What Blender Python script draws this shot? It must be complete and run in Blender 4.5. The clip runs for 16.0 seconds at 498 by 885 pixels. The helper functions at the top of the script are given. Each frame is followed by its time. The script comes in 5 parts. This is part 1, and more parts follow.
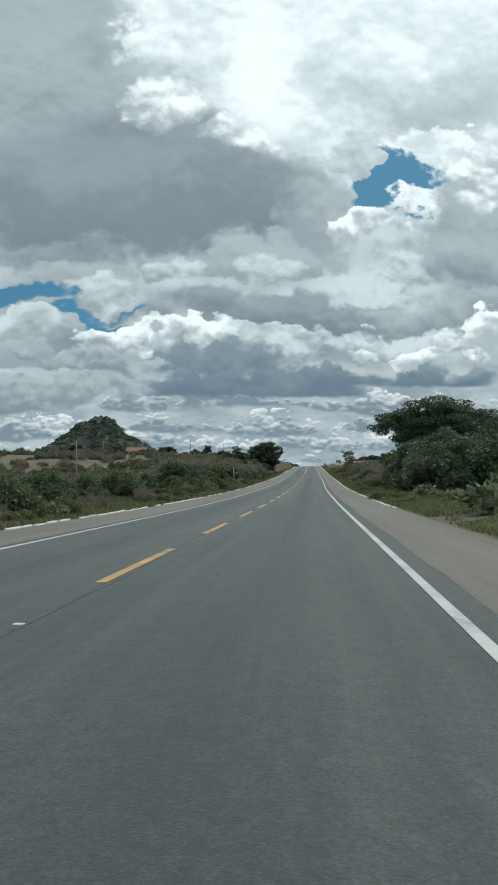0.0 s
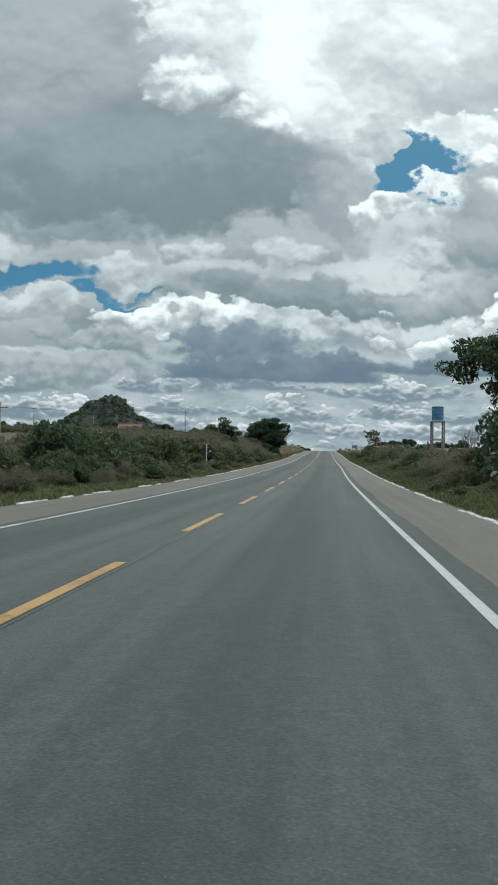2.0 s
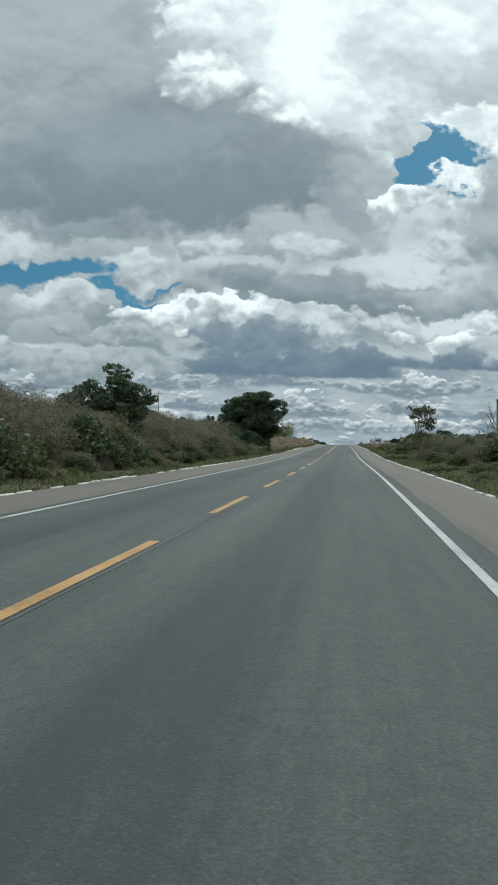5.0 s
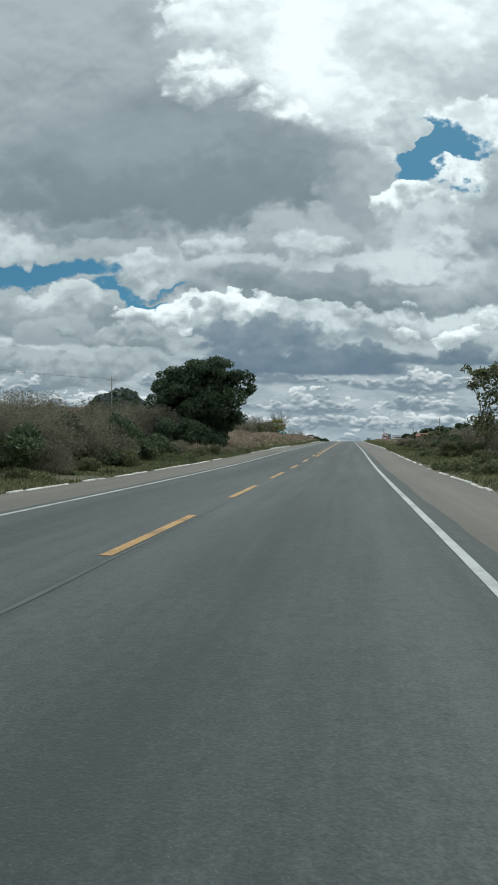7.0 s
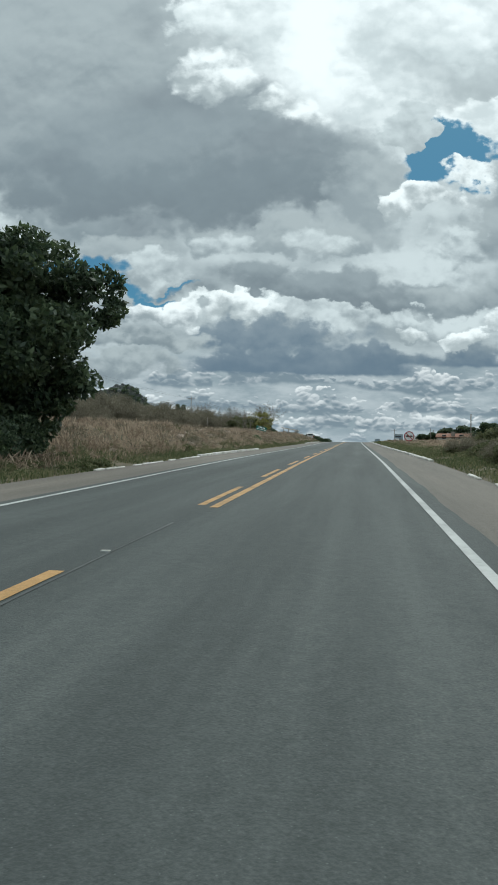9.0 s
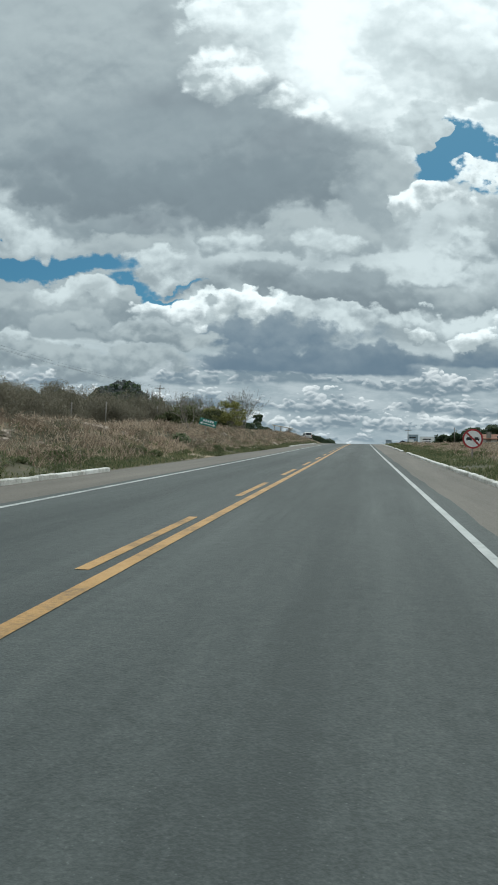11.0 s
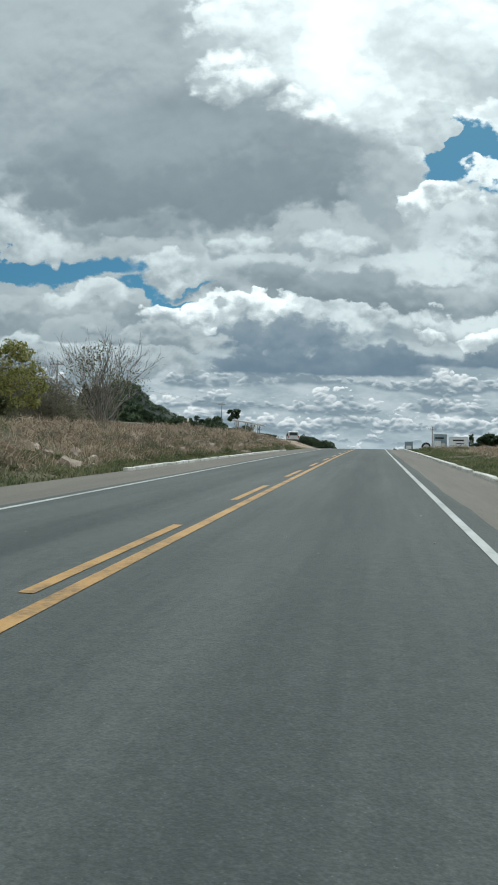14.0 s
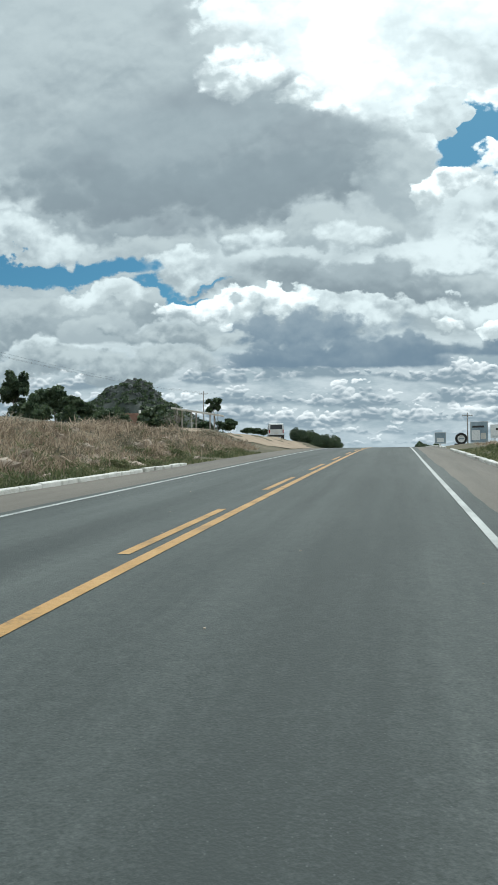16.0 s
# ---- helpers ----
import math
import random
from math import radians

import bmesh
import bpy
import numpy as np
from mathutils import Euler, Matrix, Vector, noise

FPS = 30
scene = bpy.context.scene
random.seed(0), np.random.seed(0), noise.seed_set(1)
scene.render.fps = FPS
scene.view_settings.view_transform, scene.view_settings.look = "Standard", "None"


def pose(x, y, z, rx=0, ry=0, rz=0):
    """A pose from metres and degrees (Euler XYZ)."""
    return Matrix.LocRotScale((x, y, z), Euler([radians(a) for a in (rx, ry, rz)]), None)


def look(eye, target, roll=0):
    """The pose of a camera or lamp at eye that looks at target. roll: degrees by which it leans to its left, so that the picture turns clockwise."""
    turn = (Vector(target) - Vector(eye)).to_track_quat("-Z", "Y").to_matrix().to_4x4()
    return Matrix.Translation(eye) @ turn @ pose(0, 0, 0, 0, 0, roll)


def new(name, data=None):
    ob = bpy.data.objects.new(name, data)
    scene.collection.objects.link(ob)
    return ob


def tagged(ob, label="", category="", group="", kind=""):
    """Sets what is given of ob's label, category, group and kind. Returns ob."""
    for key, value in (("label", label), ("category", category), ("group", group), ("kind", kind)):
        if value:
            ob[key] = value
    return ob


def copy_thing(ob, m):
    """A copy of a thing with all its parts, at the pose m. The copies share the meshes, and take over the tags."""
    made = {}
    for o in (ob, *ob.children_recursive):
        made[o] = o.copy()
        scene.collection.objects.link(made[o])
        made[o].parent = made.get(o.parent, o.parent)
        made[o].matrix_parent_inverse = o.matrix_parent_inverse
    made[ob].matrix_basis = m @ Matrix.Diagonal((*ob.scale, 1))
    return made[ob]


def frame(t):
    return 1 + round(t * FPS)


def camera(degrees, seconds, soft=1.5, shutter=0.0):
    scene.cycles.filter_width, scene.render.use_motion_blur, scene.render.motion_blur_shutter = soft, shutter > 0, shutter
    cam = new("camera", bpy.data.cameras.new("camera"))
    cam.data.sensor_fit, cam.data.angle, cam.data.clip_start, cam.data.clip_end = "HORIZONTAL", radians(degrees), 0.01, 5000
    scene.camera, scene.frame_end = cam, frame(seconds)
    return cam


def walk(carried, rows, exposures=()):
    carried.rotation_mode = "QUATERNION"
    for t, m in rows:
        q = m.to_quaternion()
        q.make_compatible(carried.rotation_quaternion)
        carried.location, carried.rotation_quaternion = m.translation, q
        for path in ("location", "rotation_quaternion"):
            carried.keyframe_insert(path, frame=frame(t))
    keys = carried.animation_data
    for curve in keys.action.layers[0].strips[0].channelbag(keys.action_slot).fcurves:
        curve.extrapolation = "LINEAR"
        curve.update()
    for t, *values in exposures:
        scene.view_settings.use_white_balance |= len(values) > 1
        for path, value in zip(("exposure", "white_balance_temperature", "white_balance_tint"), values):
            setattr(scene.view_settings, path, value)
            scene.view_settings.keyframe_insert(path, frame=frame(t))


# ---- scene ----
cam = camera(40.23, 16.0, soft=1.7)
WALK = (
    (0.0, pose(2.442, 0.000, 1.244, 93.49, 0.64, 5.49)),
    (0.5, pose(2.415, 9.018, 1.276, 92.91, 0.47, 5.92)),
    (1.0, pose(2.385, 18.070, 1.302, 92.80, -0.14, 6.44)),
    (1.5, pose(2.353, 27.157, 1.335, 92.65, -0.01, 6.57)),
    (2.0, pose(2.314, 36.280, 1.392, 92.16, -0.99, 6.58)),
    (2.5, pose(2.334, 45.437, 1.494, 91.86, -1.12, 6.54)),
    (3.0, pose(2.343, 54.628, 1.619, 91.67, -0.41, 6.56)),
    (3.5, pose(2.341, 63.850, 1.750, 91.89, -1.25, 7.05)),
    (4.0, pose(2.348, 73.101, 1.909, 91.77, -1.29, 7.83)),
    (4.9, pose(2.398, 89.812, 2.239, 91.78, -0.89, 8.14)),
    (5.7, pose(2.513, 104.720, 2.618, 91.79, -0.53, 8.43)),
    (6.5, pose(2.608, 119.671, 3.028, 91.79, -0.17, 8.71)),
    (7.0, pose(2.623, 129.034, 3.279, 91.64, -0.05, 8.68)),
    (7.5, pose(2.613, 138.411, 3.545, 91.88, -0.14, 8.88)),
    (8.0, pose(2.575, 147.802, 3.825, 91.49, -0.14, 8.80)),
    (8.5, pose(2.519, 157.208, 4.129, 91.60, -0.62, 8.93)),
    (9.4, pose(2.395, 174.173, 4.770, 91.55, -0.91, 9.20)),
    (10.2, pose(2.269, 189.291, 5.402, 91.51, -1.17, 9.44)),
    (11.0, pose(2.137, 204.440, 6.002, 91.46, -1.43, 9.68)),
    (11.5, pose(2.061, 213.923, 6.352, 91.97, -1.85, 9.60)),
    (12.0, pose(2.008, 223.416, 6.688, 92.10, -1.77, 9.93)),
    (12.5, pose(1.972, 232.918, 7.024, 92.16, -1.13, 9.81)),
    (13.0, pose(1.952, 242.428, 7.368, 92.13, -0.98, 10.13)),
    (13.5, pose(1.937, 251.945, 7.719, 91.63, -0.82, 10.45)),
    (14.0, pose(1.928, 261.468, 8.073, 91.60, -1.10, 10.53)),
    (14.5, pose(1.930, 270.995, 8.424, 90.49, -0.24, 10.68)),
    (15.0, pose(1.961, 280.528, 8.786, 91.63, 0.66, 11.12)),
    (15.5, pose(1.965, 290.066, 9.153, 91.33, 0.91, 11.77)),
    (16.0, pose(1.971, 299.609, 9.513, 91.20, 0.64, 12.22)),
)
walk(cam, WALK, ((0.0, 0.03), (8.5, 0.0), (11.0, 0.06), (14.5, 0.18), (16.0, 0.35)))

# ---- sky, sun and exposure ----
AHEAD = radians(-8.0)
SUN_EL, SUN_AZ = radians(52), radians(8)

world = bpy.data.worlds.new("sky")
scene.world = world
world.use_nodes = True
wt = world.node_tree
wt.nodes.clear()


def wmath(op, a, b=None, c=None):
    n = wt.nodes.new("ShaderNodeMath")
    n.operation = op
    for slot, v in zip(n.inputs, (a, b, c)):
        if v is None:
            continue
        if isinstance(v, (int, float)):
            slot.default_value = v
        else:
            wt.links.new(v, slot)
    return n.outputs[0]


def wrange(v, lo, hi, to_lo=0.0, to_hi=1.0, smooth=True):
    n = wt.nodes.new("ShaderNodeMapRange")
    n.interpolation_type = "SMOOTHSTEP" if smooth else "LINEAR"
    wt.links.new(v, n.inputs["Value"])
    for key, x in (("From Min", lo), ("From Max", hi), ("To Min", to_lo), ("To Max", to_hi)):
        n.inputs[key].default_value = x
    return n.outputs["Result"]


def wmix(fac, a, b):
    n = wt.nodes.new("ShaderNodeMix")
    n.data_type = "RGBA"
    wt.links.new(fac, n.inputs["Factor"])
    for key, v in ((6, a), (7, b)):
        if isinstance(v, tuple):
            n.inputs[key].default_value = (*v, 1)
        else:
            wt.links.new(v, n.inputs[key])
    return n.outputs[2]


def wnoise(vec, scale, detail, rough, lac=2.0):
    n = wt.nodes.new("ShaderNodeTexNoise")
    wt.links.new(vec, n.inputs["Vector"])
    n.inputs["Scale"].default_value = scale
    n.inputs["Detail"].default_value = detail
    n.inputs["Roughness"].default_value = rough
    n.inputs["Lacunarity"].default_value = lac
    return n


def wxyz(x, y, z=0.0):
    n = wt.nodes.new("ShaderNodeCombineXYZ")
    for slot, v in zip(n.inputs, (x, y, z)):
        if isinstance(v, (int, float)):
            slot.default_value = v
        else:
            wt.links.new(v, slot)
    return n.outputs[0]


def wsplit(v):
    n = wt.nodes.new("ShaderNodeSeparateXYZ")
    wt.links.new(v, n.inputs[0])
    return n.outputs


way = wsplit(wt.nodes.new("ShaderNodeTexCoord").outputs["Generated"])
fwd = wmath("ADD", wmath("MULTIPLY", way[0], math.sin(AHEAD)), wmath("MULTIPLY", way[1], math.cos(AHEAD)))
side = wmath("ADD", wmath("MULTIPLY", way[0], math.cos(AHEAD)), wmath("MULTIPLY", way[1], -math.sin(AHEAD)))
den = wmath("MAXIMUM", wmath("ABSOLUTE", fwd), 0.2)
S0, E0 = wmath("DIVIDE", side, den), wmath("DIVIDE", way[2], den)
flat = wxyz(S0, wmath("MULTIPLY", E0, 1.25))
w1 = wsplit(wnoise(flat, 7.0, 8.0, 0.52).outputs["Color"])
w2 = wsplit(wnoise(flat, 34.0, 4.0, 0.5).outputs["Color"])


def warp(base, a, b, big, small):
    return wmath("ADD", base, wmath("ADD", wmath("MULTIPLY_ADD", a, big, -big / 2), wmath("MULTIPLY_ADD", b, small, -small / 2)))


S, E = warp(S0, w1[0], w2[0], 0.24, 0.05), warp(E0, w1[1], w2[1], 0.13, 0.045)
lump = wnoise(flat, 13.0, 8.0, 0.5).outputs["Fac"]
lump_up = wnoise(wxyz(wmath("ADD", S0, 0.003), wmath("MULTIPLY_ADD", E0, 1.25, 0.012)), 13.0, 8.0, 0.5).outputs["Fac"]


def bulges(scale, twist, dim=1.15):
    """Rounded cauliflower lumps: the distance from the nearest lump's middle, and how far the spot faces upwards on it."""
    def cells(up):
        n = wt.nodes.new("ShaderNodeTexVoronoi")
        n.voronoi_dimensions, n.feature = "2D", "SMOOTH_F1"
        n.inputs["Scale"].default_value, n.inputs["Smoothness"].default_value = scale, 0.35
        x = wmath("MULTIPLY_ADD", w2[0], twist * 1.6, wmath("MULTIPLY_ADD", w1[2], twist * 2.5, S0))
        y = wmath("MULTIPLY_ADD", w2[2], twist * 1.6, wmath("MULTIPLY_ADD", w1[0], twist * 2.0, wmath("MULTIPLY_ADD", E0, dim, up)))
        wt.links.new(wxyz(x, y), n.inputs["Vector"])
        return n.outputs["Distance"]
    here = cells(0.0)
    return here, wmath("MULTIPLY", wmath("SUBTRACT", cells(0.22 / scale), here), 4.0)


bulge_1, facing_1 = bulges(14.0, 0.045)
bulge_2, facing_2 = bulges(38.0, 0.028)
bulge = wmath("ADD", wmath("MULTIPLY_ADD", bulge_1, 0.55, -0.24), wmath("MULTIPLY_ADD", bulge_2, 0.35, -0.15))
facing = wmath("MULTIPLY_ADD", facing_1, 0.55, wmath("MULTIPLY", facing_2, 0.40))
relief = wmath("MULTIPLY_ADD", wmath("SUBTRACT", lump, lump_up), 0.9, wmath("MULTIPLY", facing, 0.15))
billow = wmath("ADD", wmath("MULTIPLY_ADD", lump, 0.7, relief), wmath("MULTIPLY", w1[2], 0.3))


def puff(sky, cs, ce, rs, re, soft, low, high, contrast=1.2):
    """One cloud over the sky so far: centre and radii in the tangent plane, the softness of its edge, its base and top colours."""
    dx = wmath("MULTIPLY_ADD", S, 1 / rs, -cs / rs)
    dy = wmath("MULTIPLY_ADD", E, 1 / re, -ce / re)
    r2 = wmath("ADD", wmath("MULTIPLY", dx, dx), wmath("MULTIPLY", dy, dy))
    r2 = wmath("MULTIPLY_ADD", bulge, min(0.055 / min(rs, re), 1.3), r2)
    mask = wrange(r2, 1.0, 1.0 - soft)
    tone = wmath("ADD", wmath("MULTIPLY", dy, 0.5), wmath("MULTIPLY_ADD", billow, contrast * 2.6, 0.5 - contrast * 1.3))
    tone = wmath("ADD", tone, wrange(r2, 0.55, 1.0, 0.0, 0.22 * min(contrast, 1.0)))
    return wmix(mask, sky, wmix(wrange(tone, 0.0, 1.0), low, high))


def shelf(sky, left, right, base, tall, low, high):
    """A long cloud bank with a level base and a broken top."""
    mid, half = (left + right) / 2, (right - left) / 2
    dx = wmath("MULTIPLY_ADD", S, 1 / half, -mid / half)
    dome = wmath("MULTIPLY_ADD", wmath("MULTIPLY", dx, dx), -0.75 * tall, base + tall)
    over = wmath("ADD", wmath("SUBTRACT", E, dome), wmath("MULTIPLY", bulge, 0.045))
    level = wmath("MULTIPLY_ADD", w2[1], 0.012, wmath("MULTIPLY_ADD", dx, 0.002, E0))
    mask = wmath("MULTIPLY", wrange(over, 0.006, -0.010), wmath("MULTIPLY", wrange(level, base + 0.004, base + 0.010), wrange(wmath("ABSOLUTE", dx), 1.15, 0.75)))
    tone = wmath("MULTIPLY_ADD", wmath("SUBTRACT", E0, base), 0.55 / tall, wmath("MULTIPLY_ADD", billow, 1.1, -0.45))
    return wmix(mask, sky, wmix(wrange(tone, 0.0, 1.0), low, high))


blue = wt.nodes.new("ShaderNodeTexSky")
blue.sky_type = "NISHITA"
blue.sun_disc = False
blue.sun_elevation, blue.sun_rotation = SUN_EL, SUN_AZ
blue_strength = wt.nodes.new("ShaderNodeMix")
blue_strength.data_type, blue_strength.blend_type = "RGBA", "MULTIPLY"
blue_strength.inputs["Factor"].default_value = 1
blue_strength.inputs[7].default_value = (0.019, 0.045, 0.052, 1)
wt.links.new(blue.outputs[0], blue_strength.inputs[6])
SKYBLUE = blue_strength.outputs[2]

WHITE, BRIGHT, PALE, GREY, DARK, SLATE, GLOOM, LEAD = (0.92, 1.04, 1.06), (0.62, 0.73, 0.755), (0.415, 0.50, 0.525), (0.305, 0.380, 0.412), (0.228, 0.294, 0.328), (0.140, 0.212, 0.275), (0.195, 0.252, 0.285), (0.235, 0.312, 0.365)

# the broken cloud sheet that covers the whole sky, foreshortened towards the horizon
lift = wmath("ADD", wmath("MAXIMUM", way[2], 0.0), 0.045)
deck = wxyz(wmath("DIVIDE", way[0], lift), wmath("DIVIDE", way[1], lift))
deck_v = wmath("ADD", wmath("MULTIPLY", wnoise(deck, 0.5, 7.0, 0.55).outputs["Fac"], 0.75), wmath("MULTIPLY", lump, 0.25))
clouds = wmix(wrange(deck_v, 0.38, 0.60), GREY, BRIGHT)
# rows of far cumulus with flat dark bases and bright heads, each nearer row over the one behind it
far_deck = wmix(wrange(wnoise(wxyz(S0, wmath("MULTIPLY", E0, 3.0)), 9.0, 6.0, 0.6).outputs["Fac"], 0.35, 0.65), (0.27, 0.355, 0.40), (0.46, 0.545, 0.58))
bulge_3, facing_3 = bulges(75.0, 0.016, 1.7)


def cloud_row(sky, base, tall, spread, seed, cover):
    n = wnoise(wxyz(wmath("ADD", S0, seed), wmath("MULTIPLY", E0, 1.6)), spread, 6.0, 0.55).outputs["Fac"]
    head = wmath("MULTIPLY_ADD", n, tall * 3.6, base - tall * (1.2 + cover))
    head = wmath("MULTIPLY_ADD", bulge_3, -tall * 0.5, wmath("MULTIPLY_ADD", bulge_2, -tall * 0.55, wmath("ADD", head, tall * 0.45)))
    above = wmath("SUBTRACT", E0, head)
    drop = wnoise(wxyz(wmath("ADD", S0, seed * 2.3), wmath("MULTIPLY", E0, 0.6)), spread * 0.7, 3.0, 0.5).outputs["Fac"]
    sway = wmath("ADD", wmath("MULTIPLY_ADD", w2[1], 0.008, E0), wmath("MULTIPLY_ADD", drop, tall * 1.6, -tall * 0.8 - 0.004))
    mask = wmath("MULTIPLY", wrange(above, tall * 0.10, -tall * 0.10), wrange(sway, base + 0.001, base + 0.004 + tall * 0.08))
    up = wmath("MULTIPLY_ADD", sway, 1 / tall, -base / tall)
    tone = wmath("ADD", wmath("MULTIPLY", up, 0.55), wmath("MULTIPLY_ADD", facing_3, 0.20, wmath("MULTIPLY_ADD", facing_2, 0.16, wmath("MULTIPLY_ADD", lump, 1.3, -0.72))))
    tone = wmath("ADD", tone, wrange(above, -tall * 0.45, 0.0, 0.0, 0.22))
    return wmix(mask, sky, wmix(wrange(tone, 0.0, 0.95), (0.200, 0.275, 0.325), (0.76, 0.84, 0.86)))


for base, tall, spread, seed, cover in ((0.012, 0.013, 34.0, 3.1, -0.05), (0.026, 0.020, 20.0, 7.7, 0.0), (0.046, 0.030, 12.0, 11.3, 0.0), (0.072, 0.036, 8.5, 19.9, 0.05), (0.104, 0.042, 6.5, 33.4, 0.05)):
    far_deck = cloud_row(far_deck, base, tall, spread, seed, cover)
clouds = wmix(wrange(E0, 0.18, 0.14), clouds, far_deck)
# the bright veil round the hidden sun
clouds = wmix(wrange(wmath("MULTIPLY_ADD", E0, 1.0, wmath("MULTIPLY", S0, 0.35)), 0.42, 0.7), clouds, wmix(wrange(billow, 0.3, 0.6), BRIGHT, WHITE))

# bright heights round the hidden sun
clouds = puff(clouds, 0.103, 0.689, 0.282, 0.192, 0.80, BRIGHT, WHITE, 0.5)
clouds = puff(clouds, 0.076, 0.626, 0.104, 0.108, 0.90, WHITE, WHITE, 0.3)
clouds = puff(clouds, 0.350, 0.721, 0.179, 0.092, 0.90, BRIGHT, WHITE, 0.4)
clouds = puff(clouds, 0.355, 0.603, 0.205, 0.100, 0.90, PALE, BRIGHT, 0.35)
clouds = puff(clouds, 0.277, 0.647, 0.133, 0.054, 0.90, BRIGHT, WHITE, 0.4)
# big grey cloud
clouds = puff(clouds, -0.307, 0.629, 0.237, 0.295, 0.70, GREY, PALE, 0.3)
clouds = puff(clouds, -0.339, 0.523, 0.192, 0.175, 0.90, GREY, PALE, 0.25)
clouds = puff(clouds, -0.247, 0.533, 0.254, 0.194, 0.80, DARK, PALE, 0.3)
clouds = puff(clouds, -0.138, 0.465, 0.289, 0.131, 0.85, DARK, GREY, 0.3)
clouds = puff(clouds, 0.048, 0.436, 0.207, 0.088, 0.80, GLOOM, GREY, 0.35)
clouds = puff(clouds, -0.188, 0.404, 0.356, 0.057, 0.90, GLOOM, DARK, 0.25)
clouds = puff(clouds, -0.287, 0.352, 0.250, 0.034, 0.90, DARK, GREY, 0.3)
clouds = puff(clouds, 0.159, 0.406, 0.095, 0.097, 0.80, GREY, PALE, 0.7)
drift = wnoise(wxyz(wmath("MULTIPLY_ADD", E0, 0.8, S0), wmath("MULTIPLY_ADD", E0, 2.2, wmath("MULTIPLY", S0, -0.5))), 3.4, 3.0, 0.45).outputs["Fac"]
shade = wmath("MULTIPLY", wrange(drift, 0.46, 0.66), wrange(wmath("ADD", wmath("ABSOLUTE", wmath("ADD", S, 0.17)), wmath("ABSOLUTE", wmath("MULTIPLY_ADD", E, 1.6, -0.80))), 0.36, 0.16))
clouds = wmix(wmath("MULTIPLY", shade, 0.6), clouds, (0.175, 0.222, 0.258))
# bright puffs on its upper edge
clouds = puff(clouds, -0.083, 0.570, 0.072, 0.049, 0.70, PALE, WHITE, 0.9)
clouds = puff(clouds, 0.040, 0.532, 0.052, 0.030, 0.70, PALE, WHITE, 0.9)
clouds = puff(clouds, -0.117, 0.672, 0.043, 0.039, 0.70, BRIGHT, WHITE, 0.6)
clouds = puff(clouds, 0.127, 0.564, 0.035, 0.054, 0.90, BRIGHT, WHITE, 0.6)
# right hole and its cumulus
clouds = puff(clouds, 0.275, 0.466, 0.082, 0.058, 0.80, PALE, WHITE, 0.8)
clouds = puff(clouds, 0.274, 0.460, 0.072, 0.051, 0.40, SKYBLUE, SKYBLUE, 1)
clouds = puff(clouds, 0.292, 0.449, 0.020, 0.013, 0.60, BRIGHT, WHITE, 0.6)
clouds = puff(clouds, 0.221, 0.503, 0.052, 0.036, 0.30, PALE, BRIGHT, 0.8)
clouds = puff(clouds, 0.339, 0.423, 0.072, 0.050, 0.30, BRIGHT, WHITE, 0.8)
clouds = puff(clouds, 0.228, 0.398, 0.052, 0.026, 0.50, PALE, WHITE, 0.9)
clouds = puff(clouds, 0.353, 0.523, 0.071, 0.027, 0.50, BRIGHT, WHITE, 0.8)
clouds = puff(clouds, 0.410, 0.390, 0.146, 0.115, 0.35, GREY, PALE, 0.6)
clouds = puff(clouds, 0.386, 0.469, 0.079, 0.043, 0.55, PALE, WHITE, 0.9)
clouds = puff(clouds, 0.399, 0.328, 0.176, 0.070, 0.90, DARK, PALE, 0.3)
clouds = puff(clouds, 0.269, 0.311, 0.052, 0.039, 0.70, GREY, BRIGHT, 0.9)
# middle bright band
clouds = puff(clouds, 0.030, 0.340, 0.188, 0.038, 0.60, GREY, PALE, 0.8)
clouds = puff(clouds, -0.067, 0.327, 0.042, 0.033, 0.70, GREY, BRIGHT, 0.8)
clouds = puff(clouds, 0.081, 0.334, 0.043, 0.024, 0.95, PALE, BRIGHT, 0.9)
clouds = puff(clouds, 0.183, 0.299, 0.069, 0.021, 0.80, PALE, BRIGHT, 0.7)
clouds = puff(clouds, -0.254, 0.318, 0.166, 0.029, 0.80, GREY, PALE, 0.5)
clouds = puff(clouds, -0.418, 0.326, 0.131, 0.042, 0.80, GREY, BRIGHT, 0.5)
clouds = puff(clouds, -0.155, 0.284, 0.067, 0.034, 0.70, GREY, BRIGHT, 0.7)
# grey band below
clouds = puff(clouds, 0.114, 0.259, 0.258, 0.038, 0.70, GLOOM, GREY, 0.4)
clouds = puff(clouds, 0.354, 0.254, 0.192, 0.035, 0.80, DARK, PALE, 0.4)
# left hole
clouds = puff(clouds, -0.312, 0.291, 0.140, 0.020, 0.6, SKYBLUE, SKYBLUE, 1)
clouds = puff(clouds, -0.426, 0.291, 0.081, 0.015, 0.6, SKYBLUE, SKYBLUE, 1)
clouds = puff(clouds, -0.221, 0.260, 0.062, 0.020, 0.6, SKYBLUE, SKYBLUE, 1)
clouds = puff(clouds, -0.175, 0.240, 0.037, 0.015, 0.35, SKYBLUE, SKYBLUE, 1)
clouds = puff(clouds, -0.126, 0.259, 0.030, 0.006, 1.0, LEAD, SKYBLUE, 0.5)
